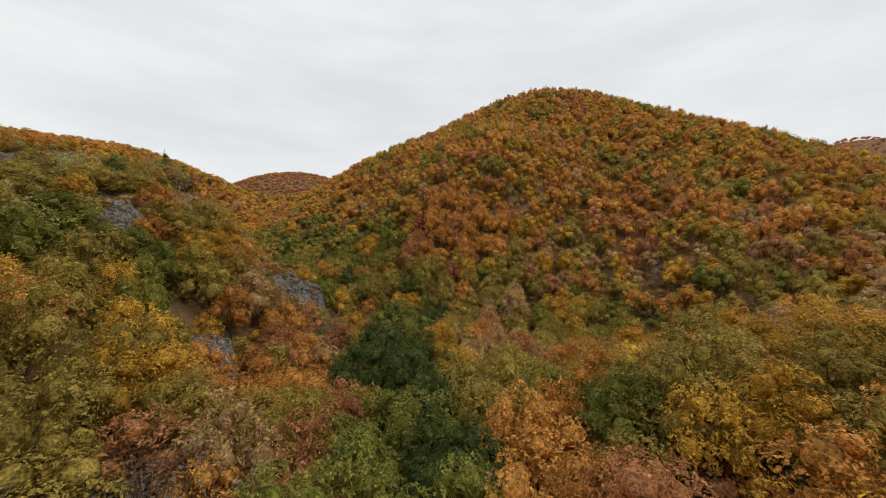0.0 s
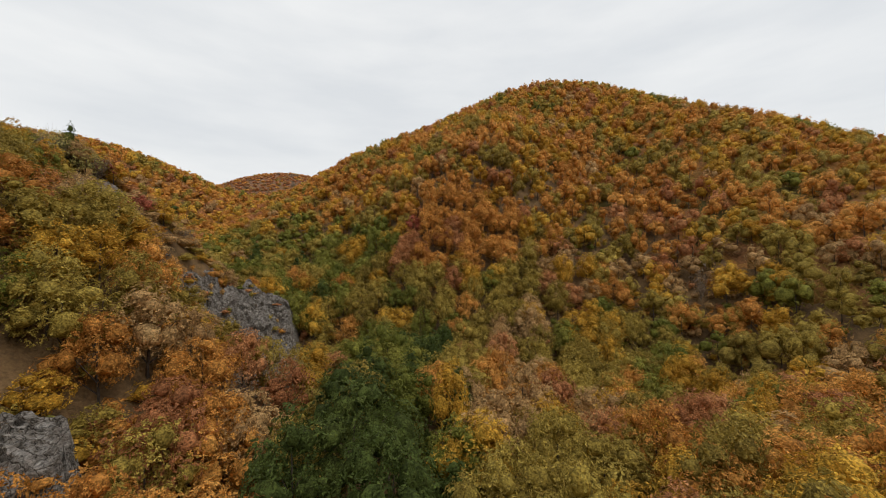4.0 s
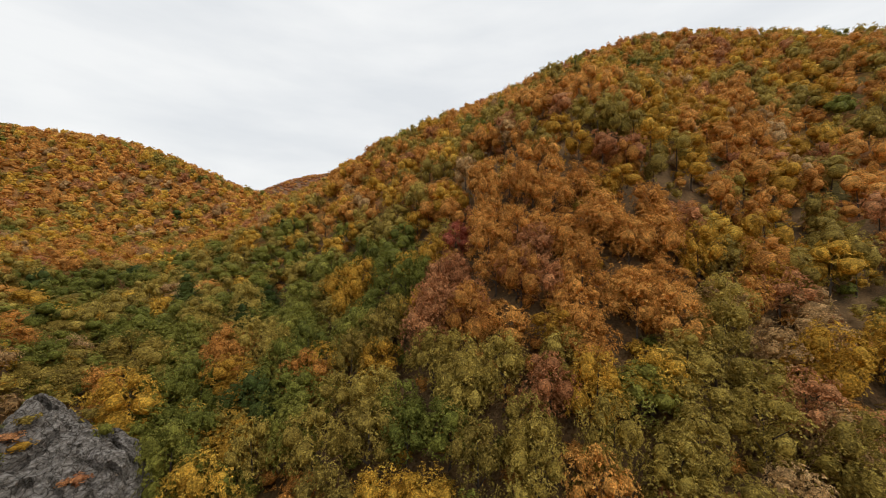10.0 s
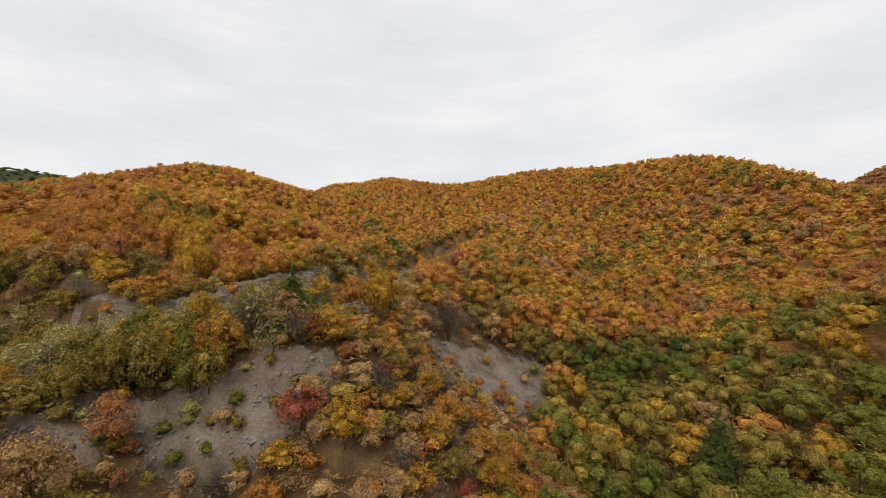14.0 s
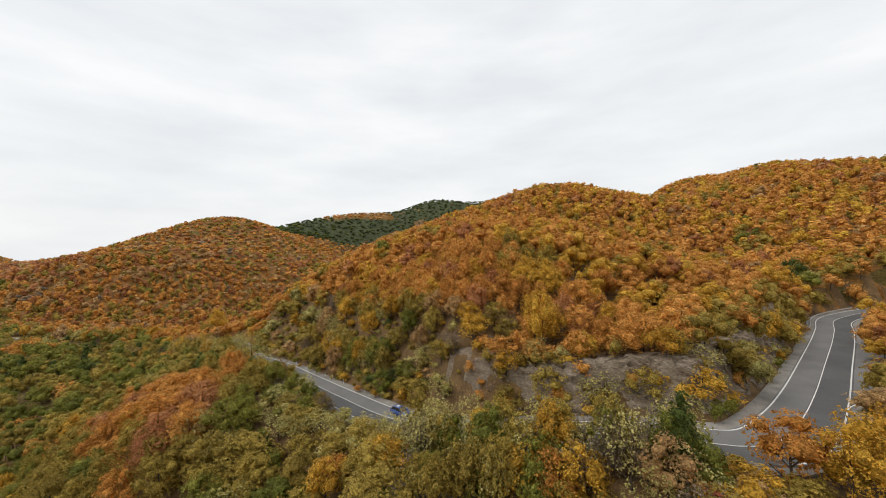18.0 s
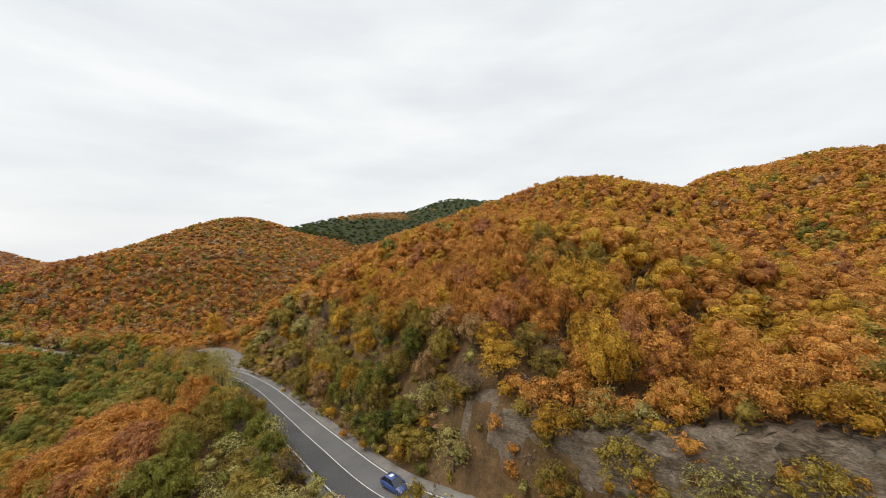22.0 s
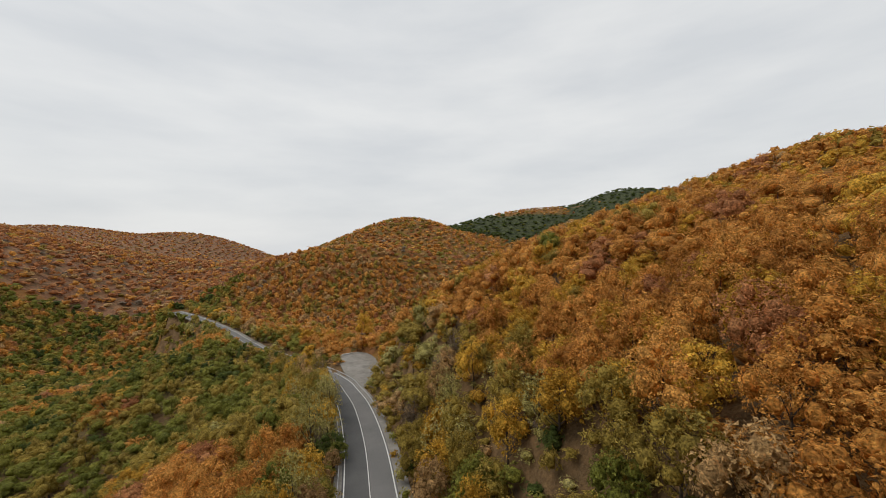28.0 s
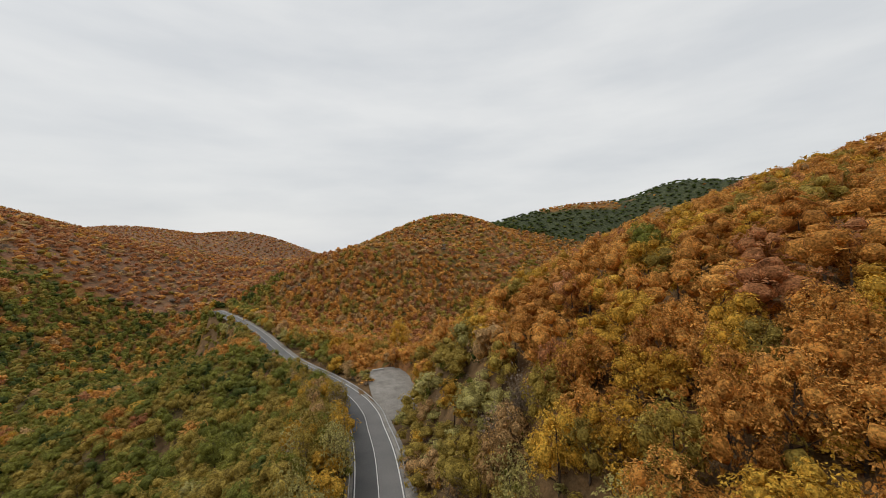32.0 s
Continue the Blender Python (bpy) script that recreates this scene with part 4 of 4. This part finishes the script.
def in_view(x, y, eyes=((0, 30, 66), (-8, 100, 80), (-40, 104, 106), (-66, 78, 107), (-82, 44, 108))):
    """False behind the ridges, where no valley point looks."""
    z = canopy(x, y) + 2
    ok = np.zeros(x.shape, bool)
    for ex, ey, ez in eyes:
        clear = np.ones(x.shape, bool)
        for u in np.linspace(0.12, 0.94, 22):
            clear &= canopy(ex + (x - ex) * u, ey + (y - ey) * u) < ez + (z - ez) * u + 3
        ok |= clear
    return ok


# Trees that stand out: x, y, crown width, height of the top, kind, shape
MARKED_VALLEY = [
    (-9, 63, 11, 48.5, "dark", 4), (-12, 71, 9.5, 48, "dark", 5), (-5, 55, 9, 47, "dark", 3), (-3, 46, 8, 45, "green", 4), (-14, 58, 8, 47.5, "dark", 4),
    (-11, 98, 9, 48.5, "green", 5), (-6, 88, 8, 46, "green", 2), (-1, 81, 6.5, 45.5, "orange", 1), (0.5, 72.5, 5.5, 48, "gold", 2), (5.5, 36, 5.5, 45, "gold", 3),
    (-41, 141, 8, 55.5, "gold", 1), (-36.5, 138.5, 7.5, 54.5, "dark", 5), (-43, 135, 6, 51, "gold", 4), (-67, 161, 8.5, 67, "dark", 0), (-53, 168.5, 8.5, 64, "dark", 1),
]
MARKED_ROAD = [
    (-64.5, 104.6, 5.6, 74.6, "red", 2), (-63.2, 110, 4, 74, "gold", 3), (-75.6, 100.8, 4.6, 88, "dark", 1), (-82.4, 108, 6.5, 86, "orange", 0), (-82.5, 112, 5.5, 87, "gold", 5),
    (-72, 107, 5, 81.5, "gold", 1), (-74.6, 97, 5, 85.6, "pale", 3), (-86, 114.5, 5, 87, "gold", 2), (-70.5, 91, 4.4, 81.5, "orange", 4), (-50, 155, 8.5, 61.5, "dark", 2),
    (-212, 109, 9, 95, "dark", 1), (-222, 112, 8, 96, "dark", 4), (-108.8, -132, 10, 69.5, "gold", 2), (-98, -116, 8, 64, "olive", 3), (-86.5, -118.5, 6.5, 60, "green", 4),
    (-96.5, 76.6, 5, 94, "gold", 3), (-93.5, 63.7, 6, 88.5, "gold", 1), (-100.5, 126.8, 6, 82, "twig", 2), (-129, 135.5, 4.5, 87, "pale", 1), (-143, 137, 9, 89, "red", 4), (-72, 75, 4.5, 80, "olive", 2), (-81.8, -33, 5.5, 71.5, "twig", 1), (-82, -41, 5, 69.5, "twig", 3), (-82.2, -24, 5.2, 73, "twig", 2),
    (-78.2, -10, 5, 76.5, "pale", 4), (-78, -2.5, 6, 79, "pale", 1), (-75.4, 14, 5, 78, "pale", 3), (-75, -20, 5, 73, "green", 2),
]


# Rows of trees and shrubs along the road: sort, mix, stretch of y, offsets from the middle, step, tops over the road, widths
HEDGES = [
    ("near", "verge", 68, 101, (-6.6, -9.2), 2.1, (4.0, 8.2), (3.8, 6.0)),
    ("near", "belt", 66, 101, (-11.8, -14.4), 2.4, (1.5, 5.5), (3.8, 6.0)),
    ("near", "verge", 8, 44, (-6.8, -9.6), 3.2, (2.5, 6.0), (3.4, 5.6)),
    ("bush", "verge", 40, 97, (-11.5, -14.0, -17.0), 3.4, (0, 2), (2.0, 3.6)),
    ("bush", "scrub", 76, 112, (-19.0, -22.0, -25.0), 2.4, (0, 2), (1.8, 3.6)),
    ("near", "layby", -30, 20, (-6.4, -9.0), 4.2, (1.6, 4.6), (2.8, 4.8)),
    ("mid", "layby", -260, -112, (-6.8, -10.0, -14.0), 2.8, (2.6, 6.4), (3.4, 5.6)),
    ("near", "belt", -74, -20, (-7.0, -9.8, -12.8), 2.4, (6.5, 10.8), (4.0, 6.0)),
    ("near", "belt", -114, -72, (-7.4, -10.5), 2.6, (4.0, 7.5), (4.0, 6.0)),
    ("bush", "layby", -60, 97, (-5.2, -7.2), 2.6, (0.3, 1.6), (1.6, 3.0)),
    ("bush", "bank", -60, 58, (9.5, 12.0, 14.5, 17.0), 2.6, (0.8, 5.5), (1.8, 3.6)),
    ("bush", "cut", -30, 96, (5.6, 8.0, 10.5), 3.2, (0.8, 5.5), (1.4, 3.2)),
    ("mid", "layby", -240, -58, (7.5, 11.0), 3.6, (1.5, 4.5), (3.0, 5.0)),
]


def woods_plan():
    """Where the trees stand: for each sort of tree stand x, y, ground, crown width, height of the crown's top over the ground, kind, tone, shape, turn."""
    rng = np.random.default_rng(7)

    def scatter(x0, x1, y0, y1, step, keep):
        gx, gy = np.meshgrid(np.arange(x0, x1, step), np.arange(y0, y1, step))
        x = (gx + rng.uniform(-0.45, 0.45, gx.shape) * step).ravel()
        y = (gy + rng.uniform(-0.45, 0.45, gy.shape) * step).ravel()
        k = keep(x, y)
        return x[k], y[k]

    def east(x, y):
        return (x > -62) & (y > -20)

    zones = [
        ("near", *scatter(-60, 120, -20, 240, 5.0, lambda x, y: (rim(x, y) < 62) & east(x, y)), 6.8),
        ("near", *scatter(-200, 60, -90, 170, 4.2, lambda x, y: (rim(x, y) < 48) & ~east(x, y)), 4.5),
        ("mid", *scatter(-60, 280, -60, 420, 6.2, lambda x, y: (rim(x, y) >= 62) & (rim(x, y) < 250) & east(x, y)), 6.6),
        ("mid", *scatter(-340, 100, -260, 330, 5.5, lambda x, y: (rim(x, y) >= 48) & (rim(x, y) < 190) & ~east(x, y)), 6.0),
        ("far", *scatter(-560, 420, -620, 560, 5.4, lambda x, y: (rim(x, y) >= np.where(east(x, y), 250, 190)) & (rim(x, y) < 430)), 6.2),
        ("edge", *scatter(-1000, 900, -1000, 1000, 9.4, lambda x, y: (rim(x, y) >= 430) & (rim(x, y) < 900)), 10.0),
        ("edge", *scatter(-1900, 1700, -2400, 1500, 17.0, lambda x, y: (rim(x, y) >= 900) & (rim(x, y) < 2300)), 12.0),
        ("bush", *scatter(-150, 100, -60, 210, 3.3, lambda x, y: rim(x, y) < 92), 3.2),
        ("bush", *scatter(-100, -22, 70, 145, 2.7, lambda x, y: (inside(x, y, *LOW_SCRUB[0]) < 1.15) | (inside(x, y, *LOW_SCRUB[2]) < 1) | (inside(x, y, *LOW_SCRUB[4]) < 1.1)), 2.6),
    ]
    for lod, x, y, w in zones:
        k = in_view(x, y)
        x, y = x[k], y[k]
        d, _ = road_near(x, y)
        k = (d > (5.6 if lod == "bush" else 6.4)) & (~open_place(x, y) | ((lod == "bush") & (rng.uniform(0, 1, len(x)) < 0.4)))
        for px, py, pw, *_ in MARKED_VALLEY + MARKED_ROAD:
            k &= np.hypot(x - px, y - py) > pw * 0.42
        x, y, d = x[k], y[k], d[k]
        n = len(x)
        wide = w * (rng.uniform(1.05, 1.4, n) if lod in ("far", "edge") else rng.uniform(0.92, 1.26, n))
        high = (np.full(n, 2.9) if lod == "bush" else tree_height(x, y)) * rng.uniform(0.8, 1.24, n)
        for e in LOW_SCRUB:
            low = inside(x, y, *e) < 1
            if lod == "bush":
                wide = np.where(low, wide * 1.35, wide)
            else:
                high, wide = np.where(low, high * 0.6, high), np.where(low, np.minimum(wide, 4.8), wide)
        if lod == "near":
            high = np.where((d < 17) & (x > -82) & (y > 25), high * np.where(y < 70, 0.6, 0.9), high)
            high = np.where((d < 13) & (x < -82) & (y > 45), high * 0.65, high)
        z = ground(x, y)
        if lod == "near":  # low trees on the crest of the cutting
            high = np.where((d < 40) & (x < -80), np.minimum(high, np.maximum(canopy(x, y) + 1.0 - z, 2.6)), high)
            wide = np.minimum(wide, high * 1.25)
        patch = np.array([noise.noise((a * 0.018, b * 0.018, 3.1)) + 0.6 * noise.noise((a * 0.06, b * 0.06, 8.0)) for a, b in zip(x, y)])
        grove = np.array([noise.noise((a * 0.035, b * 0.035, 21.0)) for a, b in zip(x, y)])
        pick = np.clip(0.66 * rng.uniform(0, 1, n) + 0.34 * (0.5 + 1.1 * grove), 0, 1)
        kind = np.array([choose(*a) for a in zip(x, y, z, patch, pick, d, pine_wood(x, y))], int)
        yield lod, x, y, z, wide, high, kind, rng.uniform(0, 1, n), rng.integers(0, 6, n), rng.uniform(0, 6.28, n)
    for lod, name, y0, y1, rows, step, tops, wides in HEDGES:
        pts = []
        for i in np.where((LINE[:, 1] > y0) & (LINE[:, 1] < y1) & (LINE[:, 0] > -92))[0]:
            for off in rows:
                if rng.uniform(0, 1) < 2.0 / step:
                    o = off + rng.uniform(-0.8, 0.8)
                    pts.append((LINE[i, 0] + TANGENT[i, 1] * o + rng.uniform(-0.8, 0.8), LINE[i, 1] - TANGENT[i, 0] * o + rng.uniform(-0.8, 0.8), LINE[i, 2]))
        x, y, zr = np.array(pts).T
        k = np.hypot(x - LAYBY[0], (y - LAYBY[1]) / 3.0) > 8
        x, y, zr = x[k], y[k], zr[k]
        n, z = len(x), ground(x, y)
        high = np.clip(zr + rng.uniform(*tops, n) - z, 1.4, np.where(lod == "bush", rng.uniform(1.6, 3.4, n), 17.0 if name == "belt" else 11.0))
        kind = np.array([next(k for a, k in MIX[name] if p <= a) for p in rng.uniform(0, 1, n)])
        yield lod, x, y, z, np.maximum(rng.uniform(*wides, n), (0.45 if name == "belt" else 0.62) * high), high, kind, rng.uniform(0, 1, n), rng.integers(0, 6, n), rng.uniform(0, 6.28, n)
    x, y, z = np.array(CRAG_TOPS).T
    n = len(x)
    kind = np.array([next(k for a, k in MIX["scrub"] if p <= a) for p in rng.uniform(0, 1, n)])
    yield "bush", x, y, z - 0.2, rng.uniform(1.2, 3.6, n), rng.uniform(0.7, 2.2, n), kind, rng.uniform(0, 1, n), rng.integers(0, 6, n), rng.uniform(0, 6.28, n)


FORMS = {"near": (880, 0.056, 14), "mid": (130, 0.105, 5), "far": (22, 0.17, 2), "edge": (7, 0.24, 1), "bush": (32, 0.17, 1)}


def shape_of(lod, k, v):
    """The crown of a kind of tree, one wide and one high: verts, triangles, and how many of these are leaves (the rest
    are the solid balls inside).
    """
    count, size, lobes = FORMS[lod]
    name = KINDS[k]
    if name == "twig" and lod in ("near", "mid", "bush"):
        crown = twiggy(v + 80, count, size)
    elif name == "dark" and v < 3 and lod != "edge":
        crown = conifer(v + 40, int(count * 1.2), size)
    elif name == "pale" and lod == "near":
        crown = broadleaf(v + 1, int(count * 0.5), size, lobes + 3, full=False)
    else:
        crown = broadleaf(v + 1 + 10 * (k % 3), count, size, lobes)
    cv = crown[0].copy()
    cv[:, 2] -= min(0, cv[:, 2].min())
    cv[:, 2] /= np.percentile(cv[:, 2], 99)
    return cv, crown[1], crown[2]


LABELS = {
    "orange": "oak tree with orange-brown autumn leaves", "russet": "tree with russet brown autumn leaves", "gold": "tree with golden yellow autumn leaves",
    "olive": "tree with yellowish olive-green leaves", "green": "tree with fresh green leaves", "dark": "dark green tree among autumn woods",
    "tan": "tree with pale tan withered leaves", "red": "small tree with dark red autumn leaves", "twig": "half-bare bush of thin grey-brown twigs", "pale": "slender tree with sparse pale olive leaves",
}


class Stand:
    """Collects the trees that stand too far off to be picked out one by one, as one mesh."""

    def __init__(self):
        self.v, self.q, self.m, self.t, self.n = [], [], [], [], 0

    def add(self, fv, fq, leafy, mat, x, y, z, wide, high, turn, tone):
        c, s = np.cos(turn)[:, None], np.sin(turn)[:, None]
        p = np.empty((len(x), len(fv), 3), np.float32)
        p[:, :, 0] = x[:, None] + wide[:, None] * (c * fv[:, 0] - s * fv[:, 1])
        p[:, :, 1] = y[:, None] + wide[:, None] * (s * fv[:, 0] + c * fv[:, 1])
        p[:, :, 2] = z[:, None] + high[:, None] * fv[:, 2]
        self.v.append(p.reshape(-1, 3))
        self.q.append((fq[None] + (np.arange(len(x)) * len(fv))[:, None, None] + self.n).reshape(-1, 3))
        self.m.append(np.tile(np.where(np.arange(len(fq)) < leafy, mat, mat if mat >= len(KINDS) else mat + len(KINDS) + 1), len(x)))
        self.t.append(np.repeat(tone, len(fv)))
        self.n += len(x) * len(fv)

    def build(self, name, label, category, sprays):
        me = mesh_from(name, np.concatenate(self.v), np.concatenate(self.q), [(SPRAYS if sprays else LEAVES)[k] for k in KINDS] + [BARK] + [LEAVES[k] for k in KINDS], np.concatenate(self.m), np.concatenate(self.t), np.concatenate(self.m) > len(KINDS))
        return tagged(new(name, me), label, category, kind="stuff")


CROWNS = {}


def single_tree(x, y, z, wide, high, k, v, turn):
    """One tree with its trunk and crown."""
    if (k, v) not in CROWNS:
        cv, cq, leafy = shape_of("near", k, v)
        tv, tq = trunk(v, 0.0, 1.0, 6, 6)
        CROWNS[k, v] = (mesh_from("crown", cv, cq, [SPRAYS[KINDS[k]], LEAVES[KINDS[k]]], np.arange(len(cq)) >= leafy, smooth=np.arange(len(cq)) >= leafy), mesh_from("trunk", tv, tq, [BARK]))
    bush = KINDS[k] == "twig"
    tree = new("bush" if bush else "tree")
    tree.matrix_world = pose(x, y, z, 0, 0, math.degrees(turn))
    tagged(tree, LABELS[KINDS[k]], "bush" if bush else "tree", "trees in the valley")
    crown = part("crown", CROWNS[k, v][0], tree)
    share = 0.98 if bush else (0.86 if KINDS[k] == "dark" and v < 3 else 0.78)
    crown.location, crown.scale = (0, 0, high * (1 - share)), (wide, wide, high * share)
    stem = part("trunk", CROWNS[k, v][1], tree)
    stem.location, stem.scale = (0, 0, -0.3), (wide, wide, high)


def plant():
    singles = 0
    for x, y, wide, top, name, v in MARKED_VALLEY + MARKED_ROAD:
        z = float(ground(np.array([x]), np.array([y]))[0])
        single_tree(x, y, z, wide, max(top - z, wide * 0.6), KINDS.index(name), v, x * 1.7)
        singles += 1
    for lod, x, y, z, wide, high, kind, tone, var, turn in woods_plan():
        left = np.ones(len(x), bool)
        if lod == "near" and len(x) > 200:
            for i in np.argsort(rim(x, y))[:135]:
                single_tree(x[i], y[i], z[i], wide[i], high[i], kind[i], var[i], turn[i])
                left[i] = False
        stand = Stand()
        for k in range(len(KINDS)):
            for v in range(6):
                sel = np.where((kind == k) & (var == v) & left)[0]
                if not len(sel):
                    continue
                share = 0.98 if KINDS[k] == "twig" or lod == "bush" else (0.9 if KINDS[k] == "dark" and v < 3 else 0.96 if lod in ("far", "edge") else 0.84)
                at = x[sel], y[sel], z[sel] + high[sel] * (1 - share)
                stand.add(*shape_of(lod, k, v), k, *at, wide[sel], high[sel] * share, turn[sel], tone[sel])
                if lod in ("near", "mid") and KINDS[k] != "twig":
                    tv, tq = trunk(v, 0.0, 1.0, 3 if lod == "near" else 0, 3)
                    stand.add(tv, tq, len(tq), len(KINDS), x[sel], y[sel], z[sel] - 0.3, wide[sel], high[sel], turn[sel], tone[sel])
        if lod == "bush":
            stand.build("undergrowth", "low brown, olive and tan bushes between the trees", "undergrowth", True)
        else:
            stand.build("woodland", "dense autumn broadleaf woodland in orange, yellow, brown and green", "woodland", lod in ("near", "mid"))


build_understorey()
plant()


# ---- the car ----
def plain(name, col, rough, metal=0.0, coat=0.0):
    """Paint, rubber or glass with a faint unevenness."""
    m, nt, bs = material(name)
    grain = noise_node(nt, 9.0, 3.0, 0.6)
    dark, light = tuple(c * 0.85 for c in col), tuple(min(1, c * 1.15) for c in col)
    nt.links.new(ramp_node(nt, grain, [(0.3, dark), (0.7, light)]), bs.inputs["Base Color"])
    bs.inputs["Roughness"].default_value, bs.inputs["Metallic"].default_value, bs.inputs["Coat Weight"].default_value = rough, metal, coat
    return m


def loft(name, sections, mat, smooth=True):
    """A closed skin over rings of points."""
    rings = np.array(sections, float)
    k, m = rings.shape[:2]
    bm = bmesh.new()
    vs = [[bm.verts.new(p) for p in ring] for ring in rings]
    for i in range(k - 1):
        for j in range(m):
            bm.faces.new((vs[i][j], vs[i + 1][j], vs[i + 1][(j + 1) % m], vs[i][(j + 1) % m]))
    bm.faces.new(vs[0])
    bm.faces.new(vs[-1][::-1])
    bmesh.ops.recalc_face_normals(bm, faces=bm.faces[:])
    me = bpy.data.meshes.new(name)
    bm.to_mesh(me)
    bm.free()
    me.materials.append(mat)
    me.polygons.foreach_set("use_smooth", np.full(len(me.polygons), smooth))
    return me


def wheel_mesh(name, r, w, hole, mat):
    """A ring with rounded shoulders, its axle along y."""
    prof = [(hole, -w / 2), (r * 0.93, -w / 2), (r, -w / 3), (r, w / 3), (r * 0.93, w / 2), (hole, w / 2)]
    n = 20
    v = [(a * math.cos(2 * math.pi * i / n), b, a * math.sin(2 * math.pi * i / n)) for i in range(n) for a, b in prof]
    m = len(prof)
    q = [(i * m + j, i * m + (j + 1) % m, ((i + 1) % n) * m + (j + 1) % m, ((i + 1) % n) * m + j) for i in range(n) for j in range(m)]
    return mesh_from(name, v, q, [mat], smooth=True)


def build_car(x, y, z, heading):
    blue, glass = plain("dark_blue_car_paint", (0.05, 0.10, 0.32), 0.3, 0.2, 0.8), plain("dark_car_glass", (0.02, 0.025, 0.03), 0.08, 0.0, 1.0)
    rubber, alloy = plain("tyre_rubber", (0.02, 0.02, 0.02), 0.85), plain("grey_alloy", (0.5, 0.5, 0.52), 0.35, 0.9)
    lamp, red, trim = plain("clear_lamp", (0.85, 0.86, 0.88), 0.1, 0.0, 1.0), plain("red_lamp", (0.35, 0.02, 0.02), 0.2), plain("black_trim", (0.025, 0.025, 0.027), 0.6)
    car = new("car")
    car.matrix_world = pose(x, y, z, 0, 0, heading)
    tagged(car, "blue hatchback with a white roof mark on the mountain road", "car")

    def ring(px, half, low, high, inset):
        return [(px, -half, low + 0.1), (px, -half * 0.96, low), (px, half * 0.96, low), (px, half, low + 0.1), (px, half, high - 0.22), (px, half - inset, high), (px, -half + inset, high), (px, -half, high - 0.22)]

    body = [ring(-2.05, 0.70, 0.34, 0.82, 0.10), ring(-1.95, 0.80, 0.26, 0.96, 0.10), ring(-1.2, 0.86, 0.2, 0.98, 0.10), ring(0, 0.87, 0.2, 0.97, 0.10), ring(0.95, 0.86, 0.2, 0.95, 0.12), ring(1.7, 0.82, 0.24, 0.86, 0.16), ring(2.0, 0.72, 0.32, 0.72, 0.18)]
    part("body", loft("body", body, blue), car)
    cabin = [[(-1.85, -0.74, 0.92), (-1.85, 0.74, 0.92), (-1.75, 0.68, 1.05), (-1.75, -0.68, 1.05)], [(-1.5, -0.78, 0.92), (-1.5, 0.78, 0.92), (-1.35, 0.62, 1.40), (-1.35, -0.62, 1.40)],
             [(0.3, -0.80, 0.92), (0.3, 0.80, 0.92), (0.05, 0.62, 1.44), (0.05, -0.62, 1.44)], [(1.15, -0.76, 0.90), (1.15, 0.76, 0.90), (1.0, 0.70, 0.98), (1.0, -0.70, 0.98)]]
    part("windows", loft("windows", cabin, glass, False), car, "dark tinted glass all round")
    roof = [[(-1.4, -0.63, 1.39), (-1.4, 0.63, 1.39), (-1.38, 0.58, 1.455), (-1.38, -0.58, 1.455)], [(-0.6, -0.64, 1.42), (-0.6, 0.64, 1.42), (-0.6, 0.58, 1.485), (-0.6, -0.58, 1.485)], [(0.1, -0.62, 1.425), (0.1, 0.62, 1.425), (0.05, 0.58, 1.47), (0.05, -0.58, 1.47)]]
    part("roof", loft("roof", roof, blue), car)
    part("roof_mark", box_mesh("roof_mark", 0.55, 0.6, 0.012, lamp, 0.003), car, "white roof mark").location = (-0.65, 0, 1.484)
    for sy in (-1, 1):
        for a, b in (((0.1, 1.43), (1.1, 0.93)), ((-0.55, 1.43), (-0.6, 0.93)), ((-1.38, 1.40), (-1.8, 0.95))):
            v, q = stick((a[0], sy * 0.625, a[1]), (b[0], sy * 0.78, b[1]), 0.045, 0.05, 4)
            part("pillar", mesh_from("pillar", v, q, [blue]), car)
        for wx in (-1.27, 1.27):
            wheel = part("wheel", wheel_mesh("tyre", 0.31, 0.2, 0.19, rubber), car)
            wheel.location = (wx, sy * 0.76, 0.31)
            rim_ob = part("rim", wheel_mesh("rim", 0.195, 0.17, 0.03, alloy), wheel, "grey alloy rim")
        part("headlight", loft("headlight", [ring(1.86, 0.13, 0.58, 0.76, 0.03), ring(1.99, 0.11, 0.6, 0.74, 0.03)], lamp), car, "clear headlight").location = (0, sy * 0.56, 0)
        part("tail_light", loft("tail_light", [ring(-2.07, 0.09, 0.6, 0.92, 0.02), ring(-1.98, 0.1, 0.6, 0.94, 0.02)], red), car, "red tail light").location = (0, sy * 0.64, 0)
        part("mirror", box_mesh("mirror", 0.12, 0.2, 0.14, blue, 0.03), car).location = (0.75, sy * 0.92, 0.93)
        part("sill", box_mesh("sill", 2.1, 0.06, 0.1, trim, 0.02), car, "black sill").location = (0, sy * 0.86, 0.2)
    part("bumper", box_mesh("bumper", 0.12, 1.45, 0.22, trim, 0.04), car, "black lower bumper").location = (1.97, 0, 0.28)
    part("bumper", box_mesh("bumper", 0.12, 1.5, 0.22, trim, 0.04), car, "black lower bumper").location = (-2.04, 0, 0.3)
    part("number_plate", box_mesh("number_plate", 0.02, 0.5, 0.11, lamp, 0.004), car, "white plate").location = (2.035, 0, 0.42)


build_car(-81.6, 56, 70.93 + 0.06, 92)
